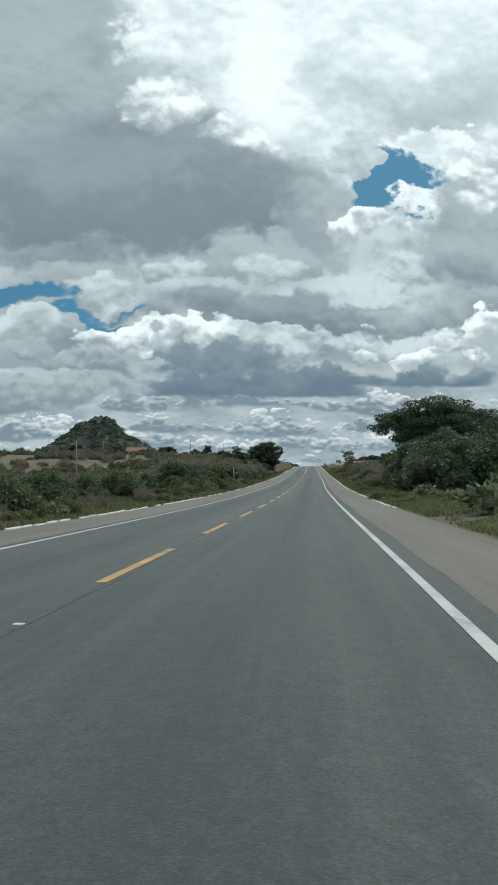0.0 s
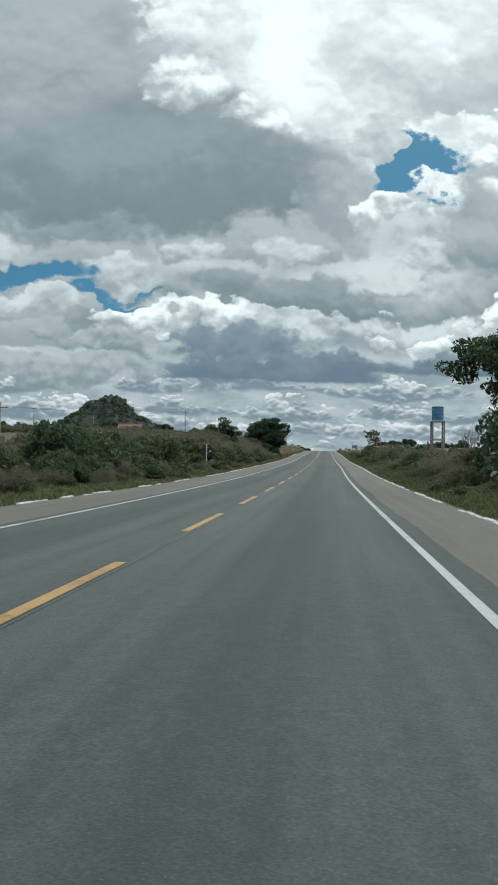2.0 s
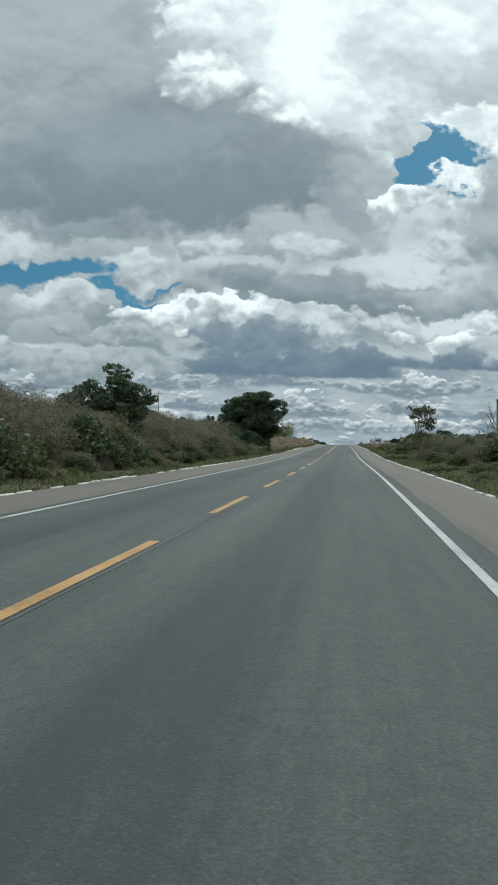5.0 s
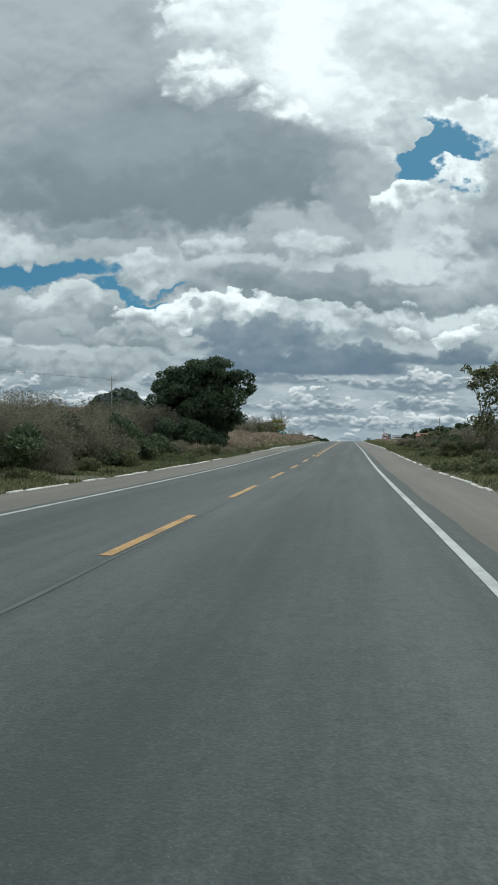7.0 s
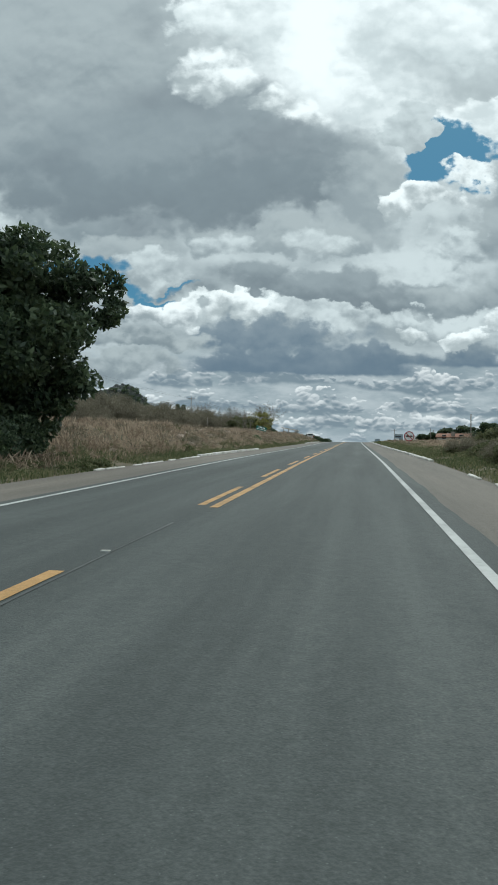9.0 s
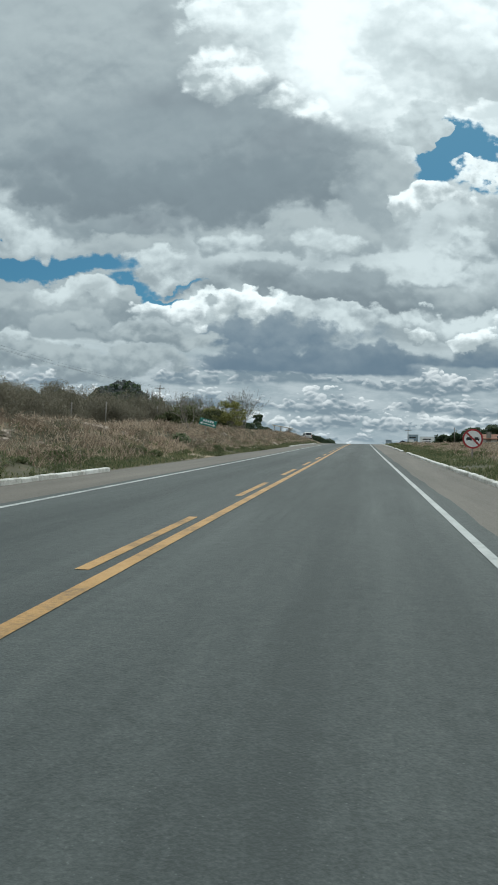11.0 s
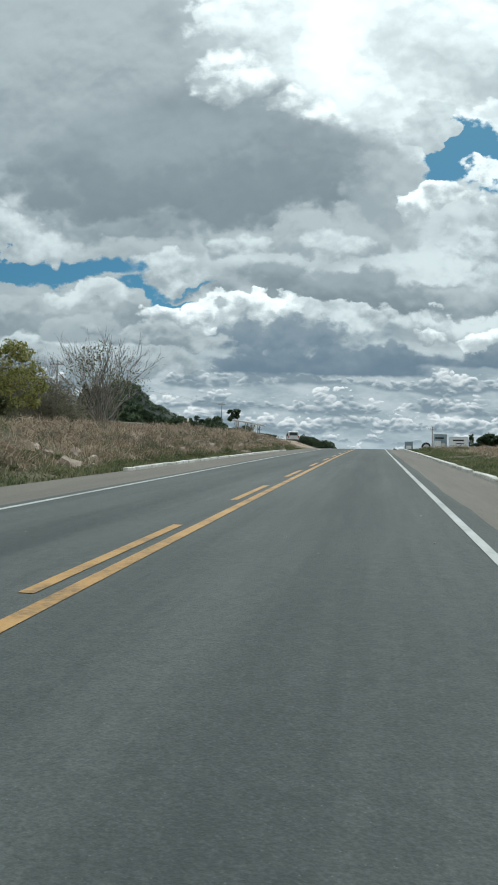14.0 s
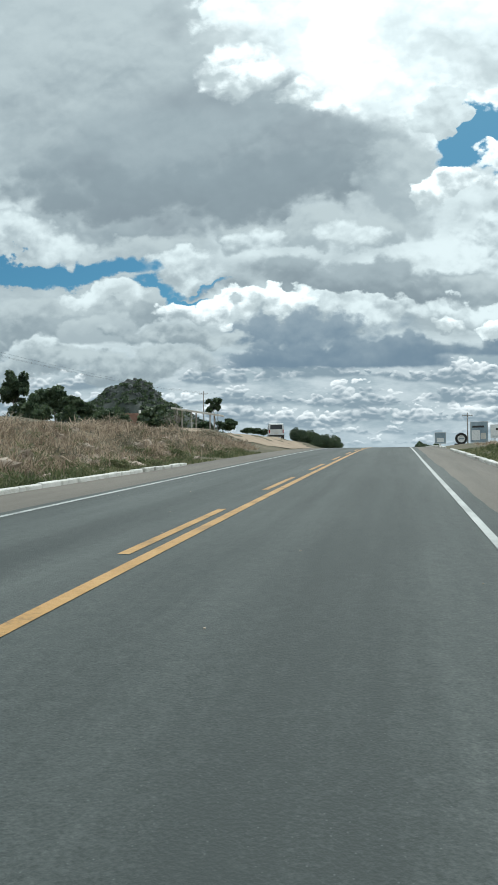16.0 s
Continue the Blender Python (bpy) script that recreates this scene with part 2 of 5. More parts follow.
# cumulus rows under it
clouds = puff(clouds, -0.278, 0.227, 0.099, 0.042, 0.30, DARK, PALE, 0.5)
clouds = puff(clouds, -0.408, 0.217, 0.106, 0.050, 0.40, DARK, PALE, 0.6)
clouds = puff(clouds, -0.295, 0.252, 0.066, 0.017, 0.70, PALE, BRIGHT, 0.7)
clouds = puff(clouds, -0.311, 0.193, 0.106, 0.030, 0.60, DARK, GREY, 0.6)
clouds = puff(clouds, -0.383, 0.142, 0.130, 0.028, 0.60, DARK, PALE, 0.8)
clouds = puff(clouds, 0.029, 0.216, 0.203, 0.029, 0.40, GREY, BRIGHT, 0.8)
clouds = puff(clouds, 0.266, 0.205, 0.199, 0.029, 0.50, GREY, BRIGHT, 0.8)
clouds = puff(clouds, -0.014, 0.186, 0.160, 0.029, 0.70, SLATE, LEAD, 0.4)
clouds = shelf(clouds, -0.115, 0.215, 0.128, 0.050, SLATE, LEAD)
clouds = shelf(clouds, 0.150, 0.400, 0.142, 0.036, SLATE, GREY)
clouds = shelf(clouds, -0.345, -0.205, 0.172, 0.040, GREY, PALE)
clouds = puff(clouds, -0.159, 0.214, 0.058, 0.027, 0.40, GREY, WHITE, 0.9)
clouds = puff(clouds, -0.179, 0.174, 0.091, 0.025, 0.50, DARK, PALE, 0.9)
clouds = puff(clouds, -0.055, 0.226, 0.075, 0.017, 0.60, PALE, WHITE, 0.9)
clouds = puff(clouds, -0.269, 0.133, 0.139, 0.025, 0.60, DARK, PALE, 0.9)
clouds = puff(clouds, 0.232, 0.197, 0.051, 0.015, 0.60, PALE, WHITE, 0.9)
clouds = puff(clouds, 0.317, 0.186, 0.043, 0.022, 0.50, PALE, WHITE, 0.9)
clouds = puff(clouds, 0.404, 0.211, 0.061, 0.035, 0.40, PALE, WHITE, 0.9)
haze = wrange(E0, 0.06, 0.0, 0.0, 0.55)
clouds = wmix(haze, clouds, (0.40, 0.50, 0.56))
backing = wt.nodes.new("ShaderNodeBackground")
wt.links.new(clouds, backing.inputs["Color"])
backing.inputs["Strength"].default_value = 1.0
sky_out = wt.nodes.new("ShaderNodeOutputWorld")
wt.links.new(backing.outputs[0], sky_out.inputs["Surface"])

sun = new("sun", bpy.data.lights.new("sun", "SUN"))
sun.data.energy, sun.data.angle, sun.data.color = 1.3, radians(14), (0.95, 1.0, 0.95)
sun.matrix_world = look((0, 0, 300), (-300 * math.sin(SUN_AZ) / math.tan(SUN_EL), -300 * math.cos(SUN_AZ) / math.tan(SUN_EL), 0))


# ---- materials ----
def material(name, colours, scale=1.0, rough=0.85, metal=0.0, bump=0.0, bump_scale=30.0, spots=None, per_object=0.0, island=0.0, spec=0.5, stretch=(1, 1, 1), through_light=0.0):
    """Noise between two or three colours at two scales, with a fine bump."""
    m = bpy.data.materials.new(name)
    m.use_nodes = True
    nt = m.node_tree
    p = nt.nodes["Principled BSDF"]
    p.inputs["Roughness"].default_value = rough
    p.inputs["Metallic"].default_value = metal
    p.inputs["Specular IOR Level"].default_value = spec
    geo = nt.nodes.new("ShaderNodeNewGeometry")
    mp = nt.nodes.new("ShaderNodeMapping")
    mp.inputs["Scale"].default_value = stretch
    nt.links.new(geo.outputs["Position"], mp.inputs["Vector"])
    n1 = nt.nodes.new("ShaderNodeTexNoise")
    n1.inputs["Scale"].default_value, n1.inputs["Detail"].default_value = scale, 6
    n1.inputs["Roughness"].default_value = 0.65
    n2 = nt.nodes.new("ShaderNodeTexNoise")
    n2.inputs["Scale"].default_value, n2.inputs["Detail"].default_value = scale * 14, 4
    for n in (n1, n2):
        nt.links.new(mp.outputs[0], n.inputs["Vector"])
    add = nt.nodes.new("ShaderNodeMath")
    add.operation = "MULTIPLY_ADD"
    nt.links.new(n2.outputs["Fac"], add.inputs[0])
    add.inputs[1].default_value = 0.45
    nt.links.new(n1.outputs["Fac"], add.inputs[2])
    fac = add.outputs[0]
    if per_object or island:
        src = nt.nodes.new("ShaderNodeObjectInfo").outputs["Random"] if per_object else geo.outputs["Random Per Island"]
        a2 = nt.nodes.new("ShaderNodeMath")
        a2.operation = "MULTIPLY_ADD"
        nt.links.new(src, a2.inputs[0])
        a2.inputs[1].default_value = per_object or island
        nt.links.new(fac, a2.inputs[2])
        a3 = nt.nodes.new("ShaderNodeMath")
        a3.operation = "SUBTRACT"
        nt.links.new(a2.outputs[0], a3.inputs[0])
        a3.inputs[1].default_value = (per_object or island) / 2
        fac = a3.outputs[0]
    ramp = nt.nodes.new("ShaderNodeValToRGB")
    ramp.color_ramp.elements[0].position, ramp.color_ramp.elements[1].position = 0.52, 0.95
    ramp.color_ramp.elements[0].color = (*colours[0], 1)
    ramp.color_ramp.elements[1].color = (*colours[-1], 1)
    if len(colours) == 3:
        ramp.color_ramp.elements.new(0.72).color = (*colours[1], 1)
    nt.links.new(fac, ramp.inputs[0])
    nt.links.new(ramp.outputs[0], p.inputs["Base Color"])
    if bump:
        nb = nt.nodes.new("ShaderNodeTexNoise")
        nb.inputs["Scale"].default_value, nb.inputs["Detail"].default_value = bump_scale, 3
        nt.links.new(mp.outputs[0], nb.inputs["Vector"])
        b = nt.nodes.new("ShaderNodeBump")
        b.inputs["Strength"].default_value, b.inputs["Distance"].default_value = bump, 0.02
        nt.links.new(nb.outputs["Fac"], b.inputs["Height"])
        nt.links.new(b.outputs[0], p.inputs["Normal"])
    if through_light:
        tr = nt.nodes.new("ShaderNodeBsdfTranslucent")
        nt.links.new(ramp.outputs[0], tr.inputs["Color"])
        mx = nt.nodes.new("ShaderNodeMixShader")
        mx.inputs[0].default_value = through_light
        nt.links.new(p.outputs[0], mx.inputs[1])
        nt.links.new(tr.outputs[0], mx.inputs[2])
        nt.links.new(mx.outputs[0], nt.nodes["Material Output"].inputs["Surface"])
    return m


def road_surface(name, dark, mid, pale, oil=0.0):
    """Worn asphalt: long wheel streaks, broad patches and pale aggregate."""
    m = bpy.data.materials.new(name)
    m.use_nodes = True
    nt = m.node_tree
    p = nt.nodes["Principled BSDF"]
    p.inputs["Roughness"].default_value = 0.8
    p.inputs["Specular IOR Level"].default_value = 0.4
    pos = nt.nodes.new("ShaderNodeNewGeometry").outputs["Position"]
    total = None
    for stretch, scale, detail, weight in (((1.0, 0.012, 1.0), 1.1, 5, 0.62), ((1.0, 0.35, 1.0), 0.22, 6, 0.33), ((1.0, 1.0, 1.0), 48.0, 4, 0.62), ((1.0, 1.0, 1.0), 9.0, 5, 0.30), ((1.0, 0.06, 1.0), 4.5, 4, 0.16)):
        mp = nt.nodes.new("ShaderNodeMapping")
        mp.inputs["Scale"].default_value = stretch
        nt.links.new(pos, mp.inputs["Vector"])
        n = nt.nodes.new("ShaderNodeTexNoise")
        n.inputs["Scale"].default_value, n.inputs["Detail"].default_value, n.inputs["Roughness"].default_value = scale, detail, 0.65
        nt.links.new(mp.outputs[0], n.inputs["Vector"])
        a = nt.nodes.new("ShaderNodeMath")
        a.operation = "MULTIPLY_ADD"
        nt.links.new(n.outputs["Fac"], a.inputs[0])
        a.inputs[1].default_value = weight
        a.inputs[2].default_value = -0.26
        if total is not None:
            nt.links.new(total, a.inputs[2])
        total = a.outputs[0]
    ramp = nt.nodes.new("ShaderNodeValToRGB")
    ramp.color_ramp.elements[0].position, ramp.color_ramp.elements[1].position = 0.60, 0.94
    ramp.color_ramp.elements[0].color, ramp.color_ramp.elements[1].color = (*dark, 1), (*pale, 1)
    ramp.color_ramp.elements.new(0.77).color = (*mid, 1)
    # oil-darkened middle of each lane
    across = nt.nodes.new("ShaderNodeSeparateXYZ")
    nt.links.new(pos, across.inputs[0])
    last = total
    for lane in (1.55, -2.1):
        off = nt.nodes.new("ShaderNodeMath")
        off.operation = "SUBTRACT"
        nt.links.new(across.outputs[0], off.inputs[0])
        off.inputs[1].default_value = lane
        size = nt.nodes.new("ShaderNodeMath")
        size.operation = "ABSOLUTE"
        nt.links.new(off.outputs[0], size.inputs[0])
        band = nt.nodes.new("ShaderNodeMapRange")
        band.interpolation_type = "SMOOTHSTEP"
        nt.links.new(size.outputs[0], band.inputs["Value"])
        for key, v in (("From Min", 0.15), ("From Max", 0.75), ("To Min", oil), ("To Max", 0.0)):
            band.inputs[key].default_value = v
        less = nt.nodes.new("ShaderNodeMath")
        less.operation = "SUBTRACT"
        nt.links.new(last, less.inputs[0])
        nt.links.new(band.outputs[0], less.inputs[1])
        last = less.outputs[0]
    nt.links.new(last, ramp.inputs[0])
    chips = nt.nodes.new("ShaderNodeTexVoronoi")
    chips.inputs["Scale"].default_value = 26
    nt.links.new(pos, chips.inputs["Vector"])
    chip = nt.nodes.new("ShaderNodeMapRange")
    nt.links.new(chips.outputs["Distance"], chip.inputs["Value"])
    for key, v in (("From Min", 0.13), ("From Max", 0.03), ("To Min", 0.0), ("To Max", 0.35)):
        chip.inputs[key].default_value = v
    mix = nt.nodes.new("ShaderNodeMix")
    mix.data_type = "RGBA"
    nt.links.new(chip.outputs[0], mix.inputs["Factor"])
    nt.links.new(ramp.outputs[0], mix.inputs[6])
    mix.inputs[7].default_value = (*[min(1, c * 2.2) for c in pale], 1)
    nt.links.new(mix.outputs[2], p.inputs["Base Color"])
    nb = nt.nodes.new("ShaderNodeTexNoise")
    nb.inputs["Scale"].default_value, nb.inputs["Detail"].default_value = 70, 3
    nt.links.new(pos, nb.inputs["Vector"])
    bp = nt.nodes.new("ShaderNodeBump")
    bp.inputs["Strength"].default_value, bp.inputs["Distance"].default_value = 0.55, 0.012
    nt.links.new(nb.outputs["Fac"], bp.inputs["Height"])
    nt.links.new(bp.outputs[0], p.inputs["Normal"])
    return m


ASPHALT = road_surface("asphalt", (0.038, 0.047, 0.046), (0.062, 0.073, 0.071), (0.096, 0.108, 0.104), 0.10)
TAR = material("tar_seam", ((0.036, 0.042, 0.041), (0.050, 0.058, 0.057), (0.068, 0.078, 0.076)), 2.0, 0.6)
SHOULDER = road_surface("shoulder_asphalt", (0.096, 0.087, 0.074), (0.134, 0.120, 0.101), (0.176, 0.157, 0.132))
WHITE_PAINT = material("white_road_paint", ((0.25, 0.262, 0.258), (0.40, 0.417, 0.405), (0.48, 0.498, 0.485)), 0.9, 0.7, bump=0.3, bump_scale=60)
YELLOW_PAINT = material("yellow_road_paint", ((0.19, 0.12, 0.055), (0.40, 0.225, 0.075), (0.48, 0.285, 0.11)), 1.5, 0.7, bump=0.3, bump_scale=60)
KERB = material("whitewashed_concrete", ((0.36, 0.35, 0.31), (0.58, 0.57, 0.53), (0.72, 0.71, 0.68)), 2.0, 0.9, bump=0.5, bump_scale=25, per_object=0.25)
SOIL = material("dry_ground", ((0.050, 0.054, 0.027), (0.092, 0.080, 0.046), (0.165, 0.128, 0.085)), 0.22, 0.95, bump=0.8, bump_scale=6)
DIRT = material("pale_dirt", ((0.22, 0.165, 0.115), (0.30, 0.225, 0.16), (0.37, 0.29, 0.21)), 0.6, 0.95, bump=0.6, bump_scale=10)
LEAF = material("green_leaves", ((0.042, 0.066, 0.031), (0.082, 0.115, 0.053), (0.14, 0.175, 0.083)), 0.5, 0.6, island=0.45, per_object=0.0, through_light=0.3)
LEAF_DARK = material("dark_green_leaves", ((0.031, 0.056, 0.032), (0.062, 0.098, 0.050), (0.105, 0.145, 0.070)), 0.5, 0.55, island=0.45, through_light=0.33)
LEAF_OLIVE = material("olive_leaves", ((0.062, 0.075, 0.036), (0.113, 0.127, 0.058), (0.181, 0.184, 0.091)), 0.5, 0.7, island=0.45, through_light=0.35)
LEAF_DRY = material("grey_brown_twigs", ((0.115, 0.104, 0.074), (0.185, 0.167, 0.122), (0.269, 0.246, 0.185)), 0.5, 0.9, island=0.45, through_light=0.25)
LEAF_YELLOW = material("yellow_green_leaves", ((0.14, 0.15, 0.045), (0.25, 0.25, 0.075), (0.36, 0.34, 0.12)), 0.5, 0.7, island=0.7, through_light=0.4)
GRASS_GREEN = material("verge_grass", ((0.078, 0.104, 0.045), (0.145, 0.168, 0.078), (0.245, 0.236, 0.135)), 0.3, 0.8, island=0.6, through_light=0.4)
GRASS_DRY = material("dry_grass", ((0.215, 0.162, 0.118), (0.36, 0.28, 0.21), (0.52, 0.42, 0.32)), 0.3, 0.9, island=0.6, through_light=0.4)
BARK = material("bark", ((0.112, 0.096, 0.079), (0.208, 0.181, 0.158), (0.304, 0.272, 0.245)), 3.0, 0.95, bump=0.8, bump_scale=20, stretch=(1, 1, 0.25))
WOOD_POST = material("weathered_post", ((0.16, 0.14, 0.12), (0.24, 0.215, 0.19), (0.31, 0.285, 0.25)), 4.0, 0.9, bump=0.5, bump_scale=30, stretch=(1, 1, 0.2))
CONCRETE = material("concrete", ((0.26, 0.25, 0.235), (0.35, 0.34, 0.32), (0.43, 0.42, 0.40)), 1.5, 0.9, bump=0.4, bump_scale=20)
CONCRETE_OLD = material("weathered_concrete", ((0.15, 0.145, 0.135), (0.22, 0.21, 0.195), (0.30, 0.29, 0.27)), 1.0, 0.9, bump=0.4, bump_scale=20)
STEEL = material("galvanised_steel", ((0.40, 0.41, 0.41), (0.50, 0.51, 0.51), (0.58, 0.59, 0.59)), 4.0, 0.45, 0.6)
SIGN_BACK = material("black_sign_back", ((0.012, 0.013, 0.014), (0.022, 0.023, 0.024), (0.04, 0.04, 0.04)), 4.0, 0.6)
SIGN_WHITE = material("sign_white", ((0.60, 0.60, 0.60), (0.72, 0.72, 0.72), (0.78, 0.78, 0.78)), 3.0, 0.5)
SIGN_RED = material("sign_red", ((0.26, 0.025, 0.03), (0.36, 0.03, 0.035), (0.43, 0.05, 0.05)), 3.0, 0.5)
SIGN_GREEN = material("sign_green", ((0.015, 0.13, 0.10), (0.02, 0.19, 0.15), (0.04, 0.25, 0.20)), 3.0, 0.55)
BLACK = material("black_print", ((0.012, 0.012, 0.013), (0.02, 0.02, 0.022), (0.03, 0.03, 0.03)), 4.0, 0.6)
TANK_BLUE = material("blue_tank", ((0.03, 0.12, 0.24), (0.045, 0.17, 0.32), (0.07, 0.22, 0.38)), 0.8, 0.5)
ROOF_TILE = material("terracotta", ((0.17, 0.080, 0.052), (0.24, 0.115, 0.075), (0.31, 0.16, 0.11)), 1.2, 0.9, per_object=0.4)
BRICK = material("brick_wall", ((0.22, 0.11, 0.08), (0.29, 0.16, 0.12), (0.35, 0.21, 0.16)), 1.5, 0.9, bump=0.4)
PLASTER = material("plaster", ((0.42, 0.40, 0.37), (0.55, 0.53, 0.49), (0.64, 0.62, 0.58)), 0.8, 0.9, bump=0.2)
CRAG = material("bare_hill_rock", ((0.035, 0.042, 0.042), (0.075, 0.084, 0.082), (0.15, 0.16, 0.155)), 0.06, 0.95, bump=0.6, bump_scale=0.2)
ROCK = material("hill_rock", ((0.020, 0.028, 0.024), (0.036, 0.046, 0.040), (0.075, 0.084, 0.076)), 0.05, 0.95, bump=0.6, bump_scale=0.2)
BUS_WHITE = material("white_vehicle_paint", ((0.52, 0.53, 0.53), (0.62, 0.63, 0.63), (0.68, 0.69, 0.69)), 0.6, 0.35)
GLASS_DARK = material("dark_window_glass", ((0.012, 0.016, 0.02), (0.02, 0.025, 0.03), (0.03, 0.035, 0.04)), 1.0, 0.08)
RUBBER = material("rubber", ((0.012, 0.012, 0.012), (0.02, 0.02, 0.02), (0.032, 0.032, 0.032)), 5.0, 0.85)
LAMP_RED = material("red_lamp_glass", ((0.22, 0.01, 0.01), (0.30, 0.015, 0.015), (0.36, 0.02, 0.02)), 3.0, 0.25)
BOARD_BLUE = material("faded_blue_board", ((0.16, 0.22, 0.27), (0.24, 0.31, 0.36), (0.34, 0.40, 0.44)), 0.8, 0.7)
LEAF_PALE = material("pale_green_leaves", ((0.07, 0.10, 0.05), (0.13, 0.17, 0.085), (0.22, 0.26, 0.15)), 0.5, 0.6, island=0.7, through_light=0.3)
PALE_ROCK = material("pale_rock", ((0.24, 0.185, 0.145), (0.36, 0.29, 0.235), (0.50, 0.42, 0.35)), 1.6, 0.95, bump=0.8, bump_scale=12)
CACTUS = material("cactus_green", ((0.045, 0.075, 0.04), (0.08, 0.12, 0.065), (0.12, 0.16, 0.09)), 2.0, 0.6, bump=0.3)


# ---- shape helpers ----
def mesh_of(name, verts, faces, mat, smooth=False):
    me = bpy.data.meshes.new(name)
    me.from_pydata([tuple(v) for v in verts], [], faces)
    me.materials.append(mat)
    if smooth:
        me.polygons.foreach_set("use_smooth", [True] * len(me.polygons))
    me.update()
    return me


def part(name, me, parent, label="", at=None):
    ob = new(name, me)
    ob.parent = parent
    if at is not None:
        ob.matrix_local = at
    if label:
        ob["label"] = label
    return ob


def thing(name, label, category, group="", kind="", at=None):
    ob = new(name)
    ob.empty_display_size = 0.3
    if at is not None:
        ob.matrix_world = at
    return tagged(ob, label, category, group, kind)


def joined(bits):
    """Several (verts, faces) into one pair."""
    vs, fs, n = [], [], 0
    for v, f in bits:
        vs += list(v)
        fs += [tuple(i + n for i in q) for q in f]
        n += len(v)
    return vs, fs


def box(x0, x1, y0, y1, z0, z1, b=0.0):
    """A box whose upright and top edges are cut by b."""
    if b <= 0:
        v = [(x, y, z) for z in (z0, z1) for x, y in ((x0, y0), (x1, y0), (x1, y1), (x0, y1))]
        return v, [(3, 2, 1, 0), (4, 5, 6, 7), (0, 1, 5, 4), (1, 2, 6, 5), (2, 3, 7, 6), (3, 0, 4, 7)]
    ring = [(x0 + b, y0), (x1 - b, y0), (x1, y0 + b), (x1, y1 - b), (x1 - b, y1), (x0 + b, y1), (x0, y1 - b), (x0, y0 + b)]
    cx, cy = (x0 + x1) / 2, (y0 + y1) / 2
    sx, sy = 1 - 2 * b / (x1 - x0), 1 - 2 * b / (y1 - y0)
    top = [(cx + (x - cx) * sx, cy + (y - cy) * sy, z1) for x, y in ring]
    v = [(x, y, z0) for x, y in ring] + [(x, y, z1 - b) for x, y in ring] + top
    f = [tuple(range(7, -1, -1)), tuple(range(16, 24))]
    for k in range(8):
        j = (k + 1) % 8
        f += [(k, j, 8 + j, 8 + k), (8 + k, 8 + j, 16 + j, 16 + k)]
    return v, f


def tube(points, radii, sides=8, cap=True):
    pts = [Vector(p) for p in points]
    v, f = [], []
    for i, p in enumerate(pts):
        d = (pts[min(i + 1, len(pts) - 1)] - pts[max(i - 1, 0)]).normalized()
        u = d.orthogonal().normalized() if abs(d.z) < 0.999 else Vector((1, 0, 0))
        w = d.cross(u)
        for k in range(sides):
            a = 2 * math.pi * k / sides
            v.append(tuple(p + radii[i] * (math.cos(a) * u + math.sin(a) * w)))
    for i in range(len(pts) - 1):
        for k in range(sides):
            j = (k + 1) % sides
            f.append((i * sides + k, i * sides + j, (i + 1) * sides + j, (i + 1) * sides + k))
    if cap:
        f.append(tuple(range(sides - 1, -1, -1)))
        f.append(tuple(range((len(pts) - 1) * sides, len(pts) * sides)))
    return v, f


def disc(radius, y0, y1, sides=32, inner=0.0):
    """A round plate facing -y, between y0 and y1; with inner it is a ring."""
    ang = [2 * math.pi * k / sides for k in range(sides)]
    v = [(radius * math.cos(a), y, radius * math.sin(a)) for y in (y0, y1) for a in ang]
    n = sides
    f = [(k, n + k, n + (k + 1) % n, (k + 1) % n)[::-1] for k in range(n)]
    if inner:
        v += [(inner * math.cos(a), y, inner * math.sin(a)) for y in (y0, y1) for a in ang]
        for k in range(n):
            j = (k + 1) % n
            f += [(k, j, 2 * n + j, 2 * n + k), (n + j, n + k, 3 * n + k, 3 * n + j), (2 * n + k, 2 * n + j, 3 * n + j, 3 * n + k)]
    else:
        f += [tuple(range(n)), tuple(range(2 * n - 1, n - 1, -1))]
    return v, f


def shifted(bits, m):
    v, f = bits
    return [tuple(m @ Vector(p)) for p in v], f


# ---- the lie of the land ----
YK = np.array([-400, -80, 0, 40, 80, 120, 160, 200, 240, 280, 320, 360, 400, 450, 520, 620, 800, 1500, 4000.0])
ZK = np.array([-3, -0.6, 0, 0.14, 0.70, 1.77, 2.95, 4.55, 6.01, 7.51, 8.95, 10.15, 10.45, 9.9, 7.5, 2.0, -9, -22, -45.0])
XK = np.array([0, 0, 0, 0, 0, 0.17, 0, -0.14, -0.35, -0.57, -0.65, -0.5, -0.1, 0.6, 2, 4, 8, 8, 8.0])


def glide(xs, ks, vs):
    m = np.gradient(vs, ks)
    i = np.clip(np.searchsorted(ks, xs) - 1, 0, len(ks) - 2)
    h = ks[i + 1] - ks[i]
    s = (xs - ks[i]) / h
    return (2 * s**3 - 3 * s**2 + 1) * vs[i] + (s**3 - 2 * s**2 + s) * h * m[i] + (3 * s**2 - 2 * s**3) * vs[i + 1] + (s**3 - s**2) * h * m[i + 1]


def road_z(y):
    return glide(np.asarray(y, float), YK, ZK)


def road_x(y):
    return glide(np.asarray(y, float), YK, XK)


def step(a, lo, hi):
    t = np.clip((a - lo) / (hi - lo), 0, 1)
    return t * t * (3 - 2 * t)


def wobble(x, y, k):
    return np.sin(x * 0.9 * k + 1.3 * np.sin(y * 0.53 * k)) * np.sin(y * 0.77 * k + 0.9 * np.sin(x * 0.41 * k))


